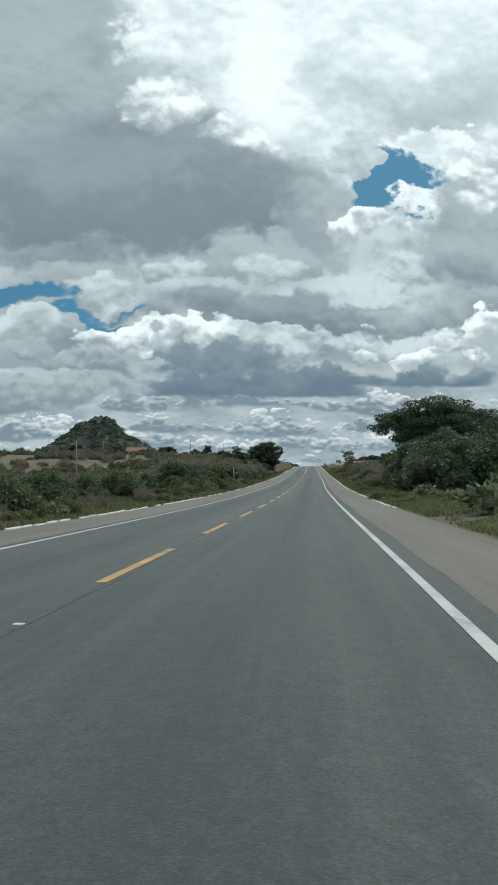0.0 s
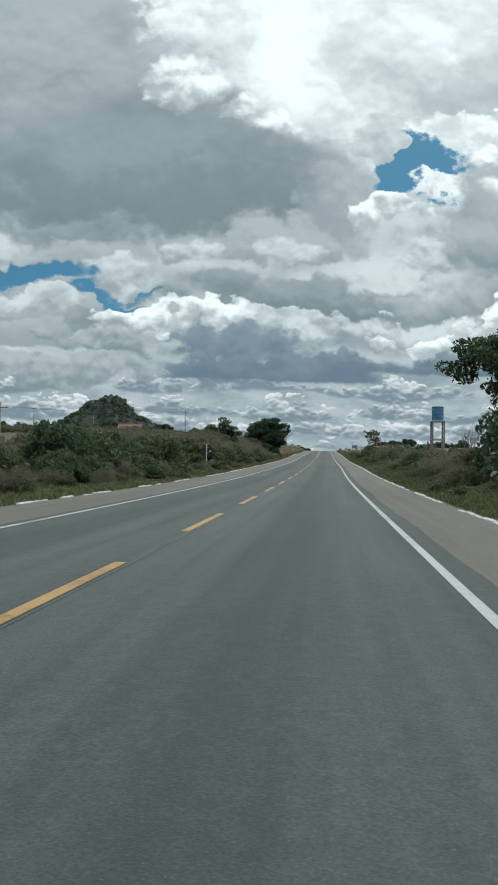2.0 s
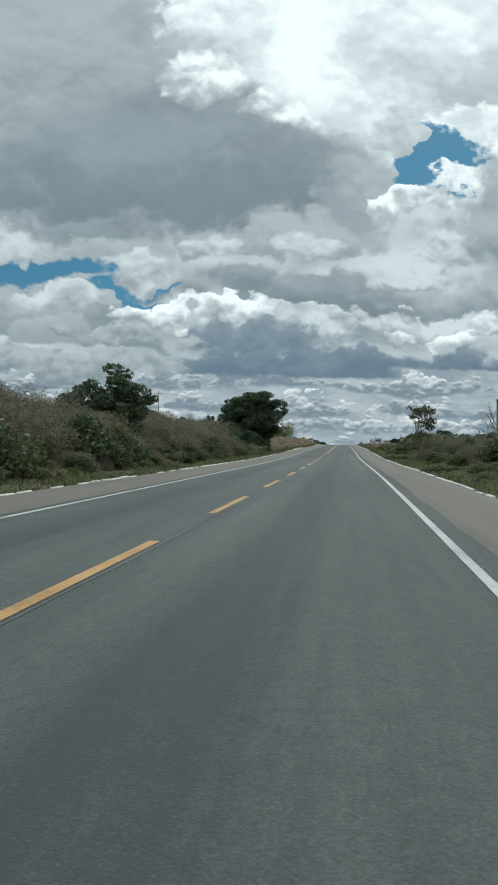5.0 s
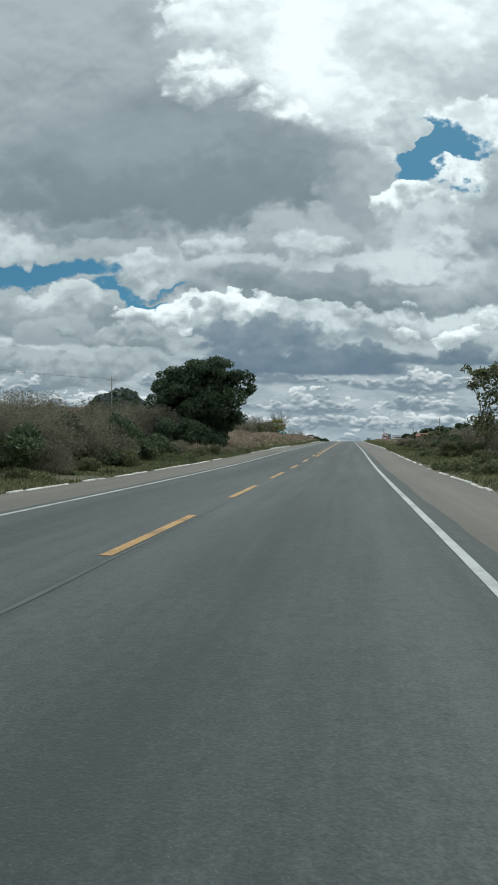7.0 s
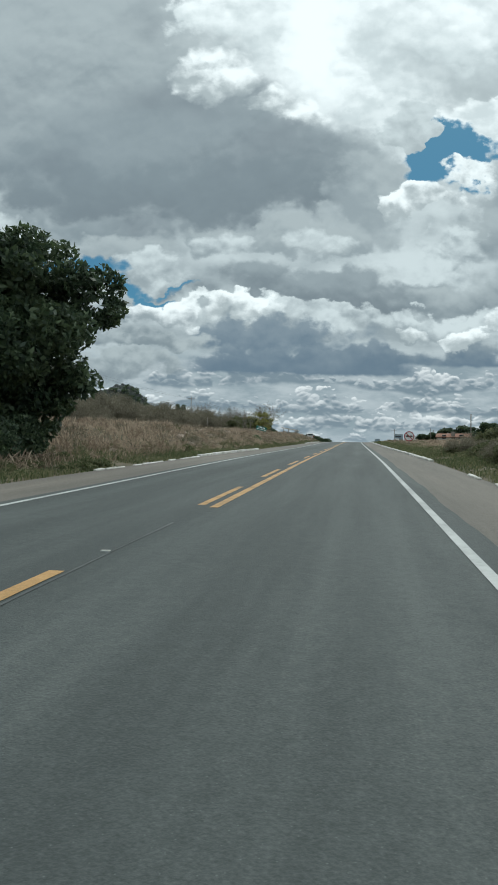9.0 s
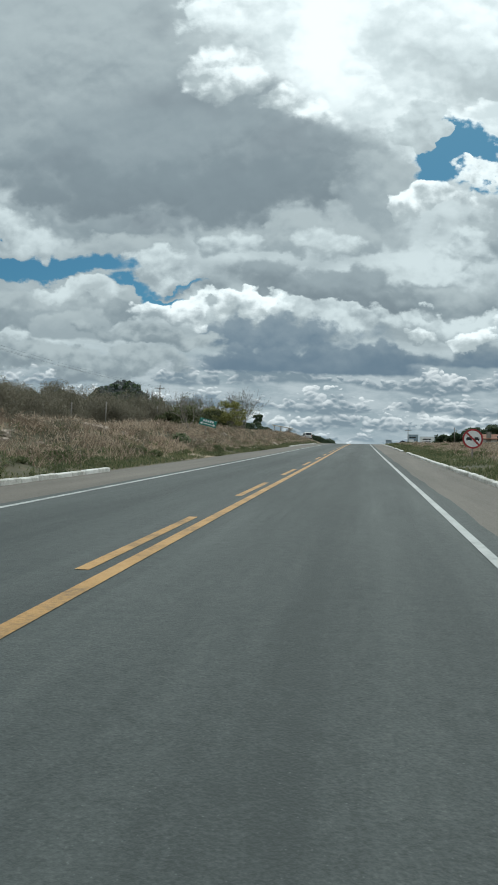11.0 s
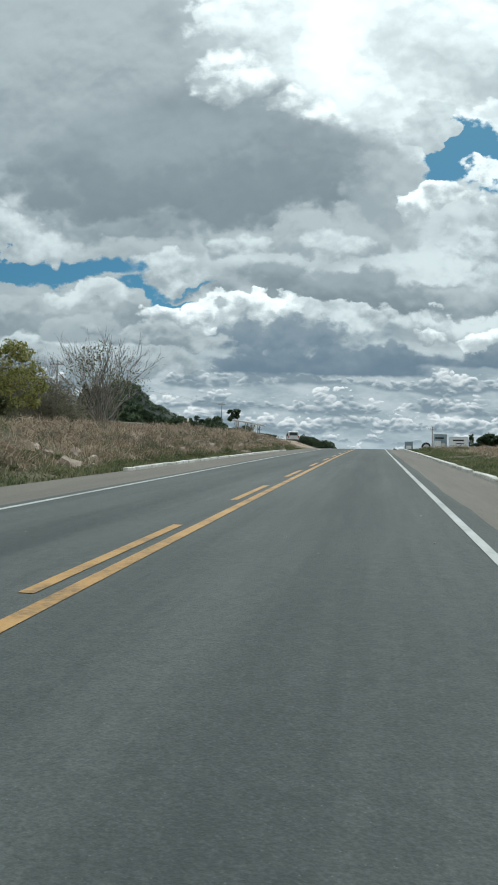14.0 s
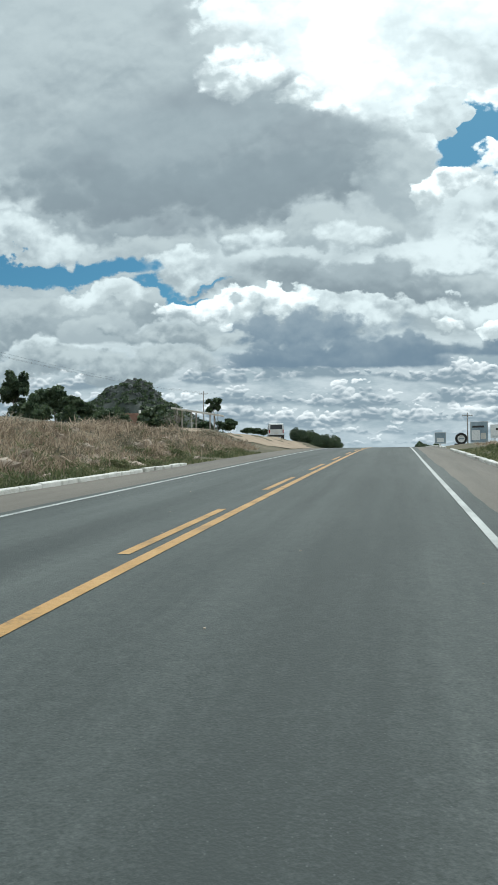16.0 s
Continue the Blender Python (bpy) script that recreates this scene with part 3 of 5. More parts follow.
def land(x, y):
    """Height of the ground beside the road."""
    x, y = np.asarray(x, float), np.asarray(y, float)
    u = x - road_x(y)
    left, right = np.maximum(-u - 6.2, 0), np.maximum(u - 6.2, 0)
    bank = 0.35 + 1.35 * step(y, 165, 215) - 0.2 * step(y, 330, 350)
    bank = bank * (1 - 0.8 * step(y, 352, 366))
    z = road_z(y) - 0.02
    z = z + bank * step(left, 0.3, 6.5)
    z = z + (step(left, 6, 60) * (0.5 + 3.6 * step(y, 150, 260)) + 1.8 * step(left, 40, 140) * step(y, 120, 320)) * (1 - 0.6 * step(y, 420, 620))
    z = z - 1.2 * step(left, 8, 26) * (1 - step(y, 110, 170))
    z = z + right * 0.012 + 0.25 * step(right, 0.5, 4) + 1.2 * step(right, 12, 60) * step(y, 120, 220)
    z = z + 1.1 * step(left, 1, 7) * step(y, 345, 372) * (1 - step(y, 405, 430))
    z = z + 0.26 * wobble(x, y, 0.5) * step(left, 1, 4) * step(y, 172, 200)
    far = step(np.abs(u), 8, 30)
    z = z + far * 0.35 * wobble(x, y, 0.11) + np.clip((np.abs(u) - 6.6) / 3, 0, 1) * 0.07 * wobble(x, y, 1.1)
    return np.where(np.abs(u) < 6.2, road_z(y) - 0.35, z)


def land_at(x, y):
    return float(land(x, y))


def grid_mesh(name, xs, ys, mat, zf, smooth=True):
    X, Y = np.meshgrid(xs, ys)
    V = np.stack([X, Y, zf(X, Y)], -1).reshape(-1, 3)
    nx = len(xs)
    f = [(j * nx + i, j * nx + i + 1, (j + 1) * nx + i + 1, (j + 1) * nx + i) for j in range(len(ys) - 1) for i in range(nx - 1)]
    return mesh_of(name, V, f, mat, smooth)


gx = np.concatenate([-np.geomspace(3000, 20, 34), np.arange(-19, -5.9, 0.65), [-5.9, 5.9], np.arange(6.25, 19, 0.65), np.geomspace(20, 3000, 34)])
gy = np.concatenate([np.arange(-120, 0, 8), np.arange(0, 420, 1.6), np.geomspace(420, 4500, 44)])
ground = new("ground", grid_mesh("ground", gx, gy, SOIL, land))
tagged(ground, "dry brown earth with sparse grass beside the highway", "ground", kind="structure")


def strip(name, x0, x1, y0, y1, mat, lift=0.0, stepy=2.5, thick=0.0, rag=0.0):
    """A ribbon that follows the road, from x0 to x1 off its middle."""
    ys = np.arange(y0, y1 + 0.01, min(stepy, (y1 - y0) / 2))
    ys[-1] = y1
    v, f = [], []
    for y in ys:
        m, z = float(road_x(y)), float(road_z(y)) + lift
        a, b = m + x0, m + x1 + (rag * (math.sin(y * 0.9) + math.sin(y * 0.37 + 2) + 0.6 * math.sin(y * 2.3)) if rag else 0)
        v += [(a, y, z), (b, y, z)]
        if thick:
            v += [(a, y, z - thick), (b, y, z - thick)]
    k = 4 if thick else 2
    n = len(ys)
    for i in range(n - 1):
        a = i * k
        f.append((a, a + 1, a + k + 1, a + k))
        if thick:
            f += [(a + 2, a, a + k, a + k + 2), (a + 1, a + 3, a + k + 3, a + k + 1)]
    if thick:
        f += [(2, 3, 1, 0), ((n - 1) * k, (n - 1) * k + 1, (n - 1) * k + 3, (n - 1) * k + 2)]
    return mesh_of(name, v, f, mat)


END = 640.0
road = tagged(new("road", strip("road", -3.85, 4.09, -100, END, ASPHALT, 0.02, 1.0, thick=0.3, rag=0.022)), "grey asphalt two-lane highway climbing to a crest", "road", kind="structure")
tagged(new("shoulder", strip("shoulder", -6.1, -3.85, -100, END, SHOULDER, 0.005, thick=0.3)), "paler worn asphalt shoulder along the highway", "shoulder", kind="structure")
tagged(new("shoulder", strip("shoulder", 3.95, 6.1, -100, END, SHOULDER, 0.005, thick=0.3)), "paler worn asphalt shoulder along the highway", "shoulder", kind="structure")

tagged(new("tar_seam", strip("tar_seam", -0.09, -0.055, -60, 176, TAR, 0.0245, 0.5, rag=0.012)), "thin dark tar seam along the middle of the road", "tar seam", kind="structure")

# painted lines
edge_r = tagged(new("edge_line", strip("edge_line", 3.63, 3.755, -100, 306, WHITE_PAINT, 0.026)), "white painted edge line on asphalt", "road marking", kind="structure")
tagged(new("edge_line", strip("edge_line", 3.63, 3.74, 306.8, END, WHITE_PAINT, 0.026)), "thinner white painted edge line on asphalt", "road marking", kind="structure")
tagged(new("edge_line", strip("edge_line", -3.59, -3.46, -100, END, WHITE_PAINT, 0.026)), "white painted edge line on asphalt", "road marking", kind="structure")
centre = thing("centre_line", "yellow painted dashes along the middle of the highway", "road marking", kind="structure")
y = 0.25 - 96
while y < 172:
    part("dash", strip("dash", -0.28, -0.13, y, y + 4.25, YELLOW_PAINT, 0.026), centre)
    y += 8
y = 2.35 + 8 * 22
while y < 560:
    part("dash", strip("dash", -0.28, -0.14, y, y + 4.2, YELLOW_PAINT, 0.026), centre)
    y += 8
solid = tagged(new("solid_centre_line", strip("solid_centre_line", 0.01, 0.17, 178, END, YELLOW_PAINT, 0.026)), "continuous yellow no-overtaking line on asphalt", "road marking", kind="structure")


for x, y in ((-0.15, 5.8), (-0.16, 170.7), (-0.16, 173.6)):
    stud = thing("road_stud", "small white reflective stud on the road's middle", "road stud", "road studs", at=pose(x + float(road_x(y)), y, float(road_z(y)) + 0.02))
    part("base", mesh_of("base", *box(-0.05, 0.05, -0.03, 0.03, -0.01, 0.010, 0.006), KERB), stud)
    part("reflector", mesh_of("reflector", *box(-0.04, 0.04, -0.033, -0.029, 0.000, 0.006), SIGN_WHITE), stud)


def road_chips():
    """Loose pale chips scattered over the upper road."""
    rng = np.random.default_rng(88)
    bits = []
    for _ in range(90):
        y = 268 + 75 * rng.random()
        x = float(road_x(y)) - 3.2 + 6.8 * rng.random()
        k = 0.004 + 0.007 * rng.random()
        bits.append(shifted(box(-k, k, -k, k, 0, k, k * 0.3), pose(x, y, float(road_z(y)) + 0.02, 0, 0, 360 * rng.random())))
    tagged(new("road_chips", mesh_of("road_chips", *joined(bits), PALE_ROCK)), "loose pale stone chips on the asphalt", "gravel", kind="stuff")

road_chips()


# ---- plants ----
def leaves(rng, blobs, count, size, squash=1.0, shell=0.55, droop=0.0):
    """Small folded leaf clumps scattered through ellipsoids (x, y, z, rx, ry, rz)."""
    B = np.array(blobs, float)
    vol = B[:, 3] * B[:, 4] * B[:, 5]
    pick = rng.choice(len(B), count, p=vol**0.75 / (vol**0.75).sum())
    d = rng.normal(size=(count, 3))
    d /= np.linalg.norm(d, axis=1)[:, None]
    r = shell + (1.08 - shell) * rng.random(count) ** 0.6
    c = B[pick, :3] + d * B[pick, 3:] * r[:, None]
    a = rng.normal(size=(count, 3))
    a[:, 2] -= droop
    a /= np.linalg.norm(a, axis=1)[:, None]
    b = np.cross(a, rng.normal(size=(count, 3)))
    b /= np.linalg.norm(b, axis=1)[:, None] + 1e-9
    s = size * (0.55 + 0.9 * rng.random(count))[:, None]
    n = np.cross(a, b)
    V = np.stack([c - a * s, c + b * s * 0.5 * squash + n * s * 0.15, c + a * s, c - b * s * 0.5 * squash + n * s * 0.15], 1).reshape(-1, 3)
    F = np.arange(4 * count).reshape(-1, 4)
    return V, F


def leaf_mesh(name, V, F, mat):
    me = bpy.data.meshes.new(name)
    me.vertices.add(len(V))
    me.vertices.foreach_set("co", V.ravel())
    me.loops.add(F.size)
    me.loops.foreach_set("vertex_index", F.ravel().astype(np.int32))
    me.polygons.add(len(F))
    me.polygons.foreach_set("loop_start", np.arange(0, F.size, F.shape[1], dtype=np.int32))
    me.materials.append(mat)
    me.update(calc_edges=True)
    return me


def clumps(rng, n, rx, ry, h, r, low=0.35, dome=1.0):
    """Blobs that build a bushy dome h high on an ellipse."""
    out = []
    for _ in range(n):
        a, q = rng.random() * 2 * math.pi, math.sqrt(rng.random())
        x, y = math.cos(a) * q * rx, math.sin(a) * q * ry
        top = h * (1 - dome * 0.55 * q * q)
        z = low * h + (top - low * h) * rng.random() ** 0.6
        k = r * (0.6 + 0.7 * rng.random())
        out.append((x, y, max(z - k * 0.5, k * 0.7), k, k, k * 0.85))
    return out


def twigs(rng, n, spread, h, r0, forks=3, lean=0.35):
    """A spray of thin branching stems from one foot."""
    bits = []

    def grow(p, d, length, r, depth):
        mid = p + d * length * 0.5 + Vector(rng.normal(0, 0.05 * length, 3))
        end = p + d * length + Vector(rng.normal(0, 0.06 * length, 3))
        bits.append(tube([p, mid, end], [r, r * 0.8, r * 0.55], 5 if depth > 1 else 4, False))
        if depth > 0:
            for _ in range(forks):
                nd = (d + Vector(rng.normal(0, lean, 3)) + Vector((0, 0, 0.12))).normalized()
                grow(p.lerp(end, 0.55 + 0.45 * rng.random()), nd, length * (0.55 + 0.25 * rng.random()), r * 0.55, depth - 1)

    for _ in range(n):
        d = Vector((rng.normal(0, spread), rng.normal(0, spread), 1)).normalized()
        grow(Vector((rng.normal(0, 0.1), rng.normal(0, 0.1), -0.1)), d, h * 0.45, r0, 3)
    return joined(bits)


def bush_model(name, label, category, seed, mat, rx, ry, h, n, r, count, size, group, stems=True, low=0.2, squash=1.0, shell=0.35):
    rng = np.random.default_rng(seed)
    ob = thing(name, label, category, group)
    V, F = leaves(rng, clumps(rng, n, rx, ry, h, r, low), count, size, squash, shell)
    V[:, 2] = np.maximum(V[:, 2], -0.05)
    part("foliage", leaf_mesh("foliage", V, F, mat), ob)
    if stems:
        part("stem", mesh_of("stem", *twigs(rng, 4, 0.35, h * 0.8, 0.035, 2), BARK), ob)
    return ob


MODELS = dict(
    green=[bush_model("bush", "dense green roadside bush with small leaves", "bush", 10 + i, LEAF, 1.5, 1.4, 2.1, 24, 0.55, 5600, 0.095, "roadside bushes") for i in range(2)],
    olive=[bush_model("bush", "olive green scrub bush on dry ground", "bush", 20 + i, LEAF_OLIVE, 1.6, 1.5, 1.9, 22, 0.55, 4200, 0.095, "roadside bushes") for i in range(2)],
    dry=[bush_model("thicket", "grey-brown dry thicket of tangled twigs", "thicket", 30 + i, LEAF_DRY, 1.9, 1.7, 2.3, 34, 0.6, 15000, 0.075, "dry thickets", squash=0.25) for i in range(2)],
    mound=[bush_model("thicket", "rounded grey-brown mound of dry vines over a bush", "thicket", 60 + i, LEAF_DRY, 1.7, 1.6, 2.6, 46, 0.62, 20000, 0.075, "dry thickets", squash=0.2, low=0.1, shell=0.6) for i in range(2)],
    weed=[bush_model("weed_clump", "low bright green weeds on the verge", "weeds", 40 + i, GRASS_GREEN, 0.8, 0.9, 0.5, 14, 0.22, 1500, 0.055, "verge weeds", stems=False) for i in range(2)],
    dark=[bush_model("bush", "tall dark green bush with dense leaves", "bush", 50 + i, LEAF_DARK, 1.8, 1.8, 3.2, 32, 0.7, 7000, 0.115, "roadside bushes") for i in range(2)],
)
used = set()
prng = np.random.default_rng(5)


def plant(kind, x, y, s=1.0, sz=None, sink=0.05):
    """One more plant of a kind, standing on the ground at x, y."""
    k = int(prng.integers(len(MODELS[kind])))
    ob = MODELS[kind][k]
    turn = prng.random() * 360
    m = pose(x, y, land_at(x, y) - sink, 0, 0, turn)
    if (kind, k) not in used:
        used.add((kind, k))
        c = ob
        c.matrix_world = m
    else:
        c = copy_thing(ob, m)
    c.scale = (s, s, sz or s)
    return c


def belt(kind, n, x0, x1, y0, y1, s0, s1, tall=1.0):
    for _ in range(n):
        x, y = x0 + (x1 - x0) * prng.random(), y0 + (y1 - y0) * prng.random()
        s = s0 + (s1 - s0) * prng.random()
        if -14.2 < x < -8.6 and 87 < y < 107.5:
            y += 22
        plant(kind, x, y, s, s * tall)


def scrub(label, seed, n, x0, x1, y0, y1, s0, s1, mat, per, size, squash=1.0, h=2.2):
    """Distant uncountable bushes as one mass of leaves, bush by bush."""
    rng = np.random.default_rng(seed)
    mats, blobs = mat, []
    for _ in range(n):
        x, y = x0 + (x1 - x0) * rng.random(), y0 + (y1 - y0) * rng.random()
        s = s0 + (s1 - s0) * rng.random()
        z = land_at(x, y)
        for bx, by, bz, a, b, c in clumps(rng, 20, 1.75 * s, 1.6 * s, h * s, 0.58 * s, 0.2):
            blobs.append((x + bx, y + by, z + bz, a, b, c))
    V, F = leaves(rng, blobs, n * per, size, squash, 0.35)
    tagged(new("scrub", leaf_mesh("scrub", V, F, mats)), label, "scrub", kind="stuff")


def tree(name, label, seed, x, y, h, blobs, mat, count, size, trunk_r, limbs=5, fork=0.35, squash=1.0, shell=0.5, group="", sink=0.1):
    """A tapered trunk with limbs that reach into a crown of many small leaves. blobs are relative to the foot."""
    rng = np.random.default_rng(seed)
    z = land_at(x, y)
    ob = thing(name, label, "tree", group, at=pose(x, y, z - sink))
    f = h * fork
    lean = Vector((rng.normal(0, 0.15), rng.normal(0, 0.15), 0))
    top = Vector((0, 0, f)) + lean
    part("trunk", mesh_of("trunk", *tube([(0, 0, 0), Vector((0, 0, f * 0.15)), Vector((0, 0, f * 0.55)) + lean * 0.6, top], [trunk_r * 1.5, trunk_r * 1.05, trunk_r * 0.9, trunk_r * 0.75], 10), BARK, True), ob)
    order = sorted(range(len(blobs)), key=lambda i: -blobs[i][3])[:limbs]
    for i in order:
        c = Vector(blobs[i][:3])
        a = top.lerp(Vector((0, 0, f * 0.6)), rng.random())
        mid = a.lerp(c, 0.5) + Vector((0, 0, 0.08 * h * rng.random()))
        bits = [tube([a, mid, c], [trunk_r * 0.5, trunk_r * 0.33, trunk_r * 0.12], 6)]
        for _ in range(4):
            e = c + Vector(np.clip(rng.normal(0, 0.35, 3), -0.5, 0.5)) * min(blobs[i][3:])
            s0 = mid.lerp(c, rng.random())
            bits.append(tube([s0, s0.lerp(e, 0.5) + Vector((0, 0, 0.1)), e], [trunk_r * 0.2, trunk_r * 0.13, trunk_r * 0.05], 5))
        part("limb", mesh_of("limb", *joined(bits), BARK, True), ob)
    sub = []
    for bx, by, bz, rx, ry, rz in blobs:
        for _ in range(int(9 + 4 * rx)):
            d = rng.normal(size=3)
            d /= np.linalg.norm(d)
            q = 0.45 + 0.55 * rng.random()
            k = (0.22 + 0.2 * rng.random())
            sub.append((bx + d[0] * rx * q, by + d[1] * ry * q, bz + d[2] * rz * q, rx * k, ry * k, rz * k * 0.8))
    V, F = leaves(rng, sub, count, size, squash, shell)
    part("crown", leaf_mesh("crown", V, F, mat), ob)
    return ob


# the big dark tree by the road on the driver's far side
tree("tree", "broad dark green evergreen tree at the road edge", 71, -11.3, 190.5, 8.6,
     [(0.2, 0, 4.6, 3.5, 3.2, 2.8), (2.4, -0.3, 5.6, 2.3, 2.2, 1.9), (-2.6, 0.4, 3.8, 2.6, 2.6, 2.5), (0.6, 0.2, 6.6, 2.4, 2.2, 1.5), (-0.6, -0.5, 1.9, 3.0, 2.6, 1.9), (3.8, 0, 5.6, 1.2, 1.2, 1.2), (-3.2, 0, 2.0, 2.0, 1.8, 1.9), (1.2, -0.2, 1.6, 1.5, 1.8, 1.5), (1.3, -0.3, 3.4, 2.5, 2.3, 2.1), (-1.8, -0.2, 5.2, 2.6, 2.4, 1.9), (2.2, 0, 2.2, 1.6, 1.6, 1.6)],
     LEAF_DARK, 60000, 0.135, 0.28)
# the big tree beside the shoulder at the start
tree("tree", "broad dark green roadside tree with spreading umbrella crown", 72, 15.2, 75, 9.6,
     [(0, 0, 7.2, 4.6, 4.0, 1.9), (-4.4, -0.5, 6.6, 2.2, 2.2, 1.4), (3.6, 0.8, 7.4, 3.6, 3.2, 1.9), (-2.2, 0.5, 7.6, 2.6, 2.4, 1.4), (0.4, -1.2, 5.0, 3.6, 2.8, 1.6), (5.6, -0.4, 5.6, 3.0, 2.8, 2.2), (3.4, -1.4, 3.4, 3.6, 2.4, 2.0), (-1.2, -0.8, 4.7, 2.7, 2.2, 1.7), (-3.2, -0.6, 5.5, 1.5, 1.4, 1.1), (0.2, -0.6, 2.6, 2.6, 2.2, 1.7), (1.6, -1.2, 4.0, 3.2, 2.6, 2.1), (4.6, -1.4, 4.6, 3.2, 2.6, 2.4), (6.6, -1.0, 3.2, 3.0, 2.4, 2.4), (1.8, -0.4, 6.2, 3.6, 3.0, 1.8), (-1.8, -1.5, 3.6, 2.0, 1.8, 1.8)],
     LEAF_DARK, 84000, 0.13, 0.26, 7)

MODELS["broad"] = [bush_model("shrub", "pale green broad-leaved shrub at the verge", "shrub", 150, LEAF_PALE, 0.7, 0.7, 1.2, 12, 0.35, 420, 0.16, "broad-leaved shrubs", shell=0.2)]
# left side thickets before the big tree
belt("weed", 70, -9.2, -6.9, 12, 182, 0.5, 1.2)
belt("green", 13, -14, -9.8, 20, 75, 0.45, 0.95)
belt("olive", 8, -16, -10, 20, 75, 0.4, 0.8)
belt("green", 15, -10.6, -8.8, 55, 180, 0.5, 0.85)
belt("olive", 10, -10.6, -8.8, 55, 180, 0.4, 0.8)
belt("green", 17, -14, -9.8, 75, 120, 0.8, 1.45)
for x, y, s in ((-13.6, 104.5, 1.0), (-12.2, 88, 1.1), (-12.9, 92, 1.3), (-11.4, 84, 0.95), (-13.5, 96, 1.35), (-10.5, 79, 0.7), (-12.6, 100, 0.9), (-11.0, 96, 0.55), (-10.4, 91, 0.5), (-12.4, 73, 0.9)):
    plant("green", x, y, s)
plant("dark", -15.8, 110, 1.1)
for x, y, s in ((-8.6, 24, 0.8), (-9.4, 22, 0.75), (-10.9, 46, 1.0), (-11.8, 47.5, 0.9), (-10.6, 62, 0.8)):
    plant("green", x, y, s)
plant("dark", -11, 78, 0.85)
belt("olive", 16, -15, -10, 80, 125, 1.1, 1.7)
belt("dry", 16, -19, -12, 84, 120, 1.2, 1.7)
belt("dark", 12, -15, -11, 62, 170, 0.7, 1.05)
belt("green", 5, -12.5, -9.6, 118, 178, 0.5, 0.9)
belt("olive", 8, -13.5, -10.4, 118, 178, 0.7, 1.1)
for x, y, s in ((-15.6, 176, 1.45), (-14.8, 163, 1.5), (-13.2, 169, 1.25), (-12.0, 155, 1.1), (-14.6, 150, 1.4), (-12.6, 143, 1.15), (-11.2, 131, 0.8), (-11.0, 119, 0.75), (-12.4, 112, 0.9), (-11.2, 162, 0.75), (-10.9, 148, 0.7)):
    plant("mound", x, y, s)
belt("dry", 44, -21, -10.8, 112, 170, 1.1, 1.75)
belt("dry", 8, -21, -15.5, 170, 186, 1.1, 1.7)
belt("dry", 10, -20, -14.5, 184, 202, 1.1, 1.6)
scrub("grey-brown dry thickets scattered over the field", 501, 30, -40, -14, 84, 130, 0.9, 1.3, LEAF_DRY, 1500, 0.19, 0.4, h=2.30)
scrub("olive green scrub bushes over the field", 502, 52, -70, -16, 40, 200, 0.7, 1.4, LEAF_OLIVE, 1300, 0.16, 1.0, h=1.90)
scrub("grey-brown dry thickets scattered over the field", 503, 60, -80, -18, 60, 250, 0.7, 1.3, LEAF_DRY, 1500, 0.19, 0.4, h=2.30)
scrub("olive green scrub bushes over the field", 504, 190, -150, -34, 120, 310, 0.6, 1.4, LEAF_OLIVE, 700, 0.22, 1.0, h=1.90)
scrub("grey-brown dry thickets scattered over the field", 505, 130, -150, -34, 130, 320, 0.6, 1.4, LEAF_DRY, 800, 0.25, 0.4, h=2.30)
scrub("dark green bushes along the far skyline", 506, 46, -210, -48, 280, 390, 1.0, 1.7, LEAF_DARK, 1500, 0.24, 1.0, h=3.20)
# behind the bank
belt("dry", 34, -24, -17, 202, 262, 0.9, 1.45, 0.95)
scrub("grey-brown dry thickets scattered over the field", 507, 64, -45, -22, 202, 300, 0.9, 1.45, LEAF_DRY, 1500, 0.19, 0.4, h=2.18)
belt("dry", 24, -28, -17.5, 250, 300, 1.1, 1.6, 1.0)
belt("olive", 12, -28, -17.5, 262, 300, 1.0, 1.5, 1.1)
scrub("grey-brown dry thickets scattered over the field", 508, 26, -50, -24, 300, 350, 0.7, 1.2, LEAF_DRY, 1500, 0.19, 0.4, h=1.84)
belt("olive", 18, -40, -17, 262, 320, 0.7, 1.1)
scrub("dark green bushes along the far skyline", 509, 14, -60, -24, 372, 410, 0.8, 1.3, LEAF_DARK, 1500, 0.24, 1.0, h=3.20)
belt("dark", 9, -13, -7.5, 396, 425, 0.45, 0.8)
belt("weed", 56, -9.0, -6.9, 184, 345, 0.4, 0.9)
for x, y, s in ((-13.6, 187.6, 0.75), (-15.4, 189, 0.95), (-9.4, 187, 0.5), (-10.4, 185.6, 0.65), (-9.9, 189.4, 0.6), (-11.4, 186, 0.8), (-12.6, 185, 0.85)):
    plant("dark", x, y, s)
scrub("olive green scrub bushes over the field", 521, 46, -62, -22, 55, 140, 0.4, 0.8, LEAF_OLIVE, 1300, 0.14, 1.0, h=1.90)
scrub("grey-brown dry thickets scattered over the field", 522, 30, -75, -24, 60, 150, 0.4, 0.8, LEAF_DRY, 1300, 0.16, 0.4, h=2.00)
# dark bushes under and before the big tree
for x, y, s in ((10.6, 47.5, 1.05), (12.2, 50, 1.35), (11.2, 54, 1.3), (13.4, 56, 1.6), (11.4, 60, 1.4), (14, 64, 1.75), (11.9, 67, 1.45), (15, 51, 1.6), (17, 59, 1.8), (17.6, 48, 1.55), (19, 66, 1.9), (13.2, 71, 1.5)):
    plant("dark", x, y, s)
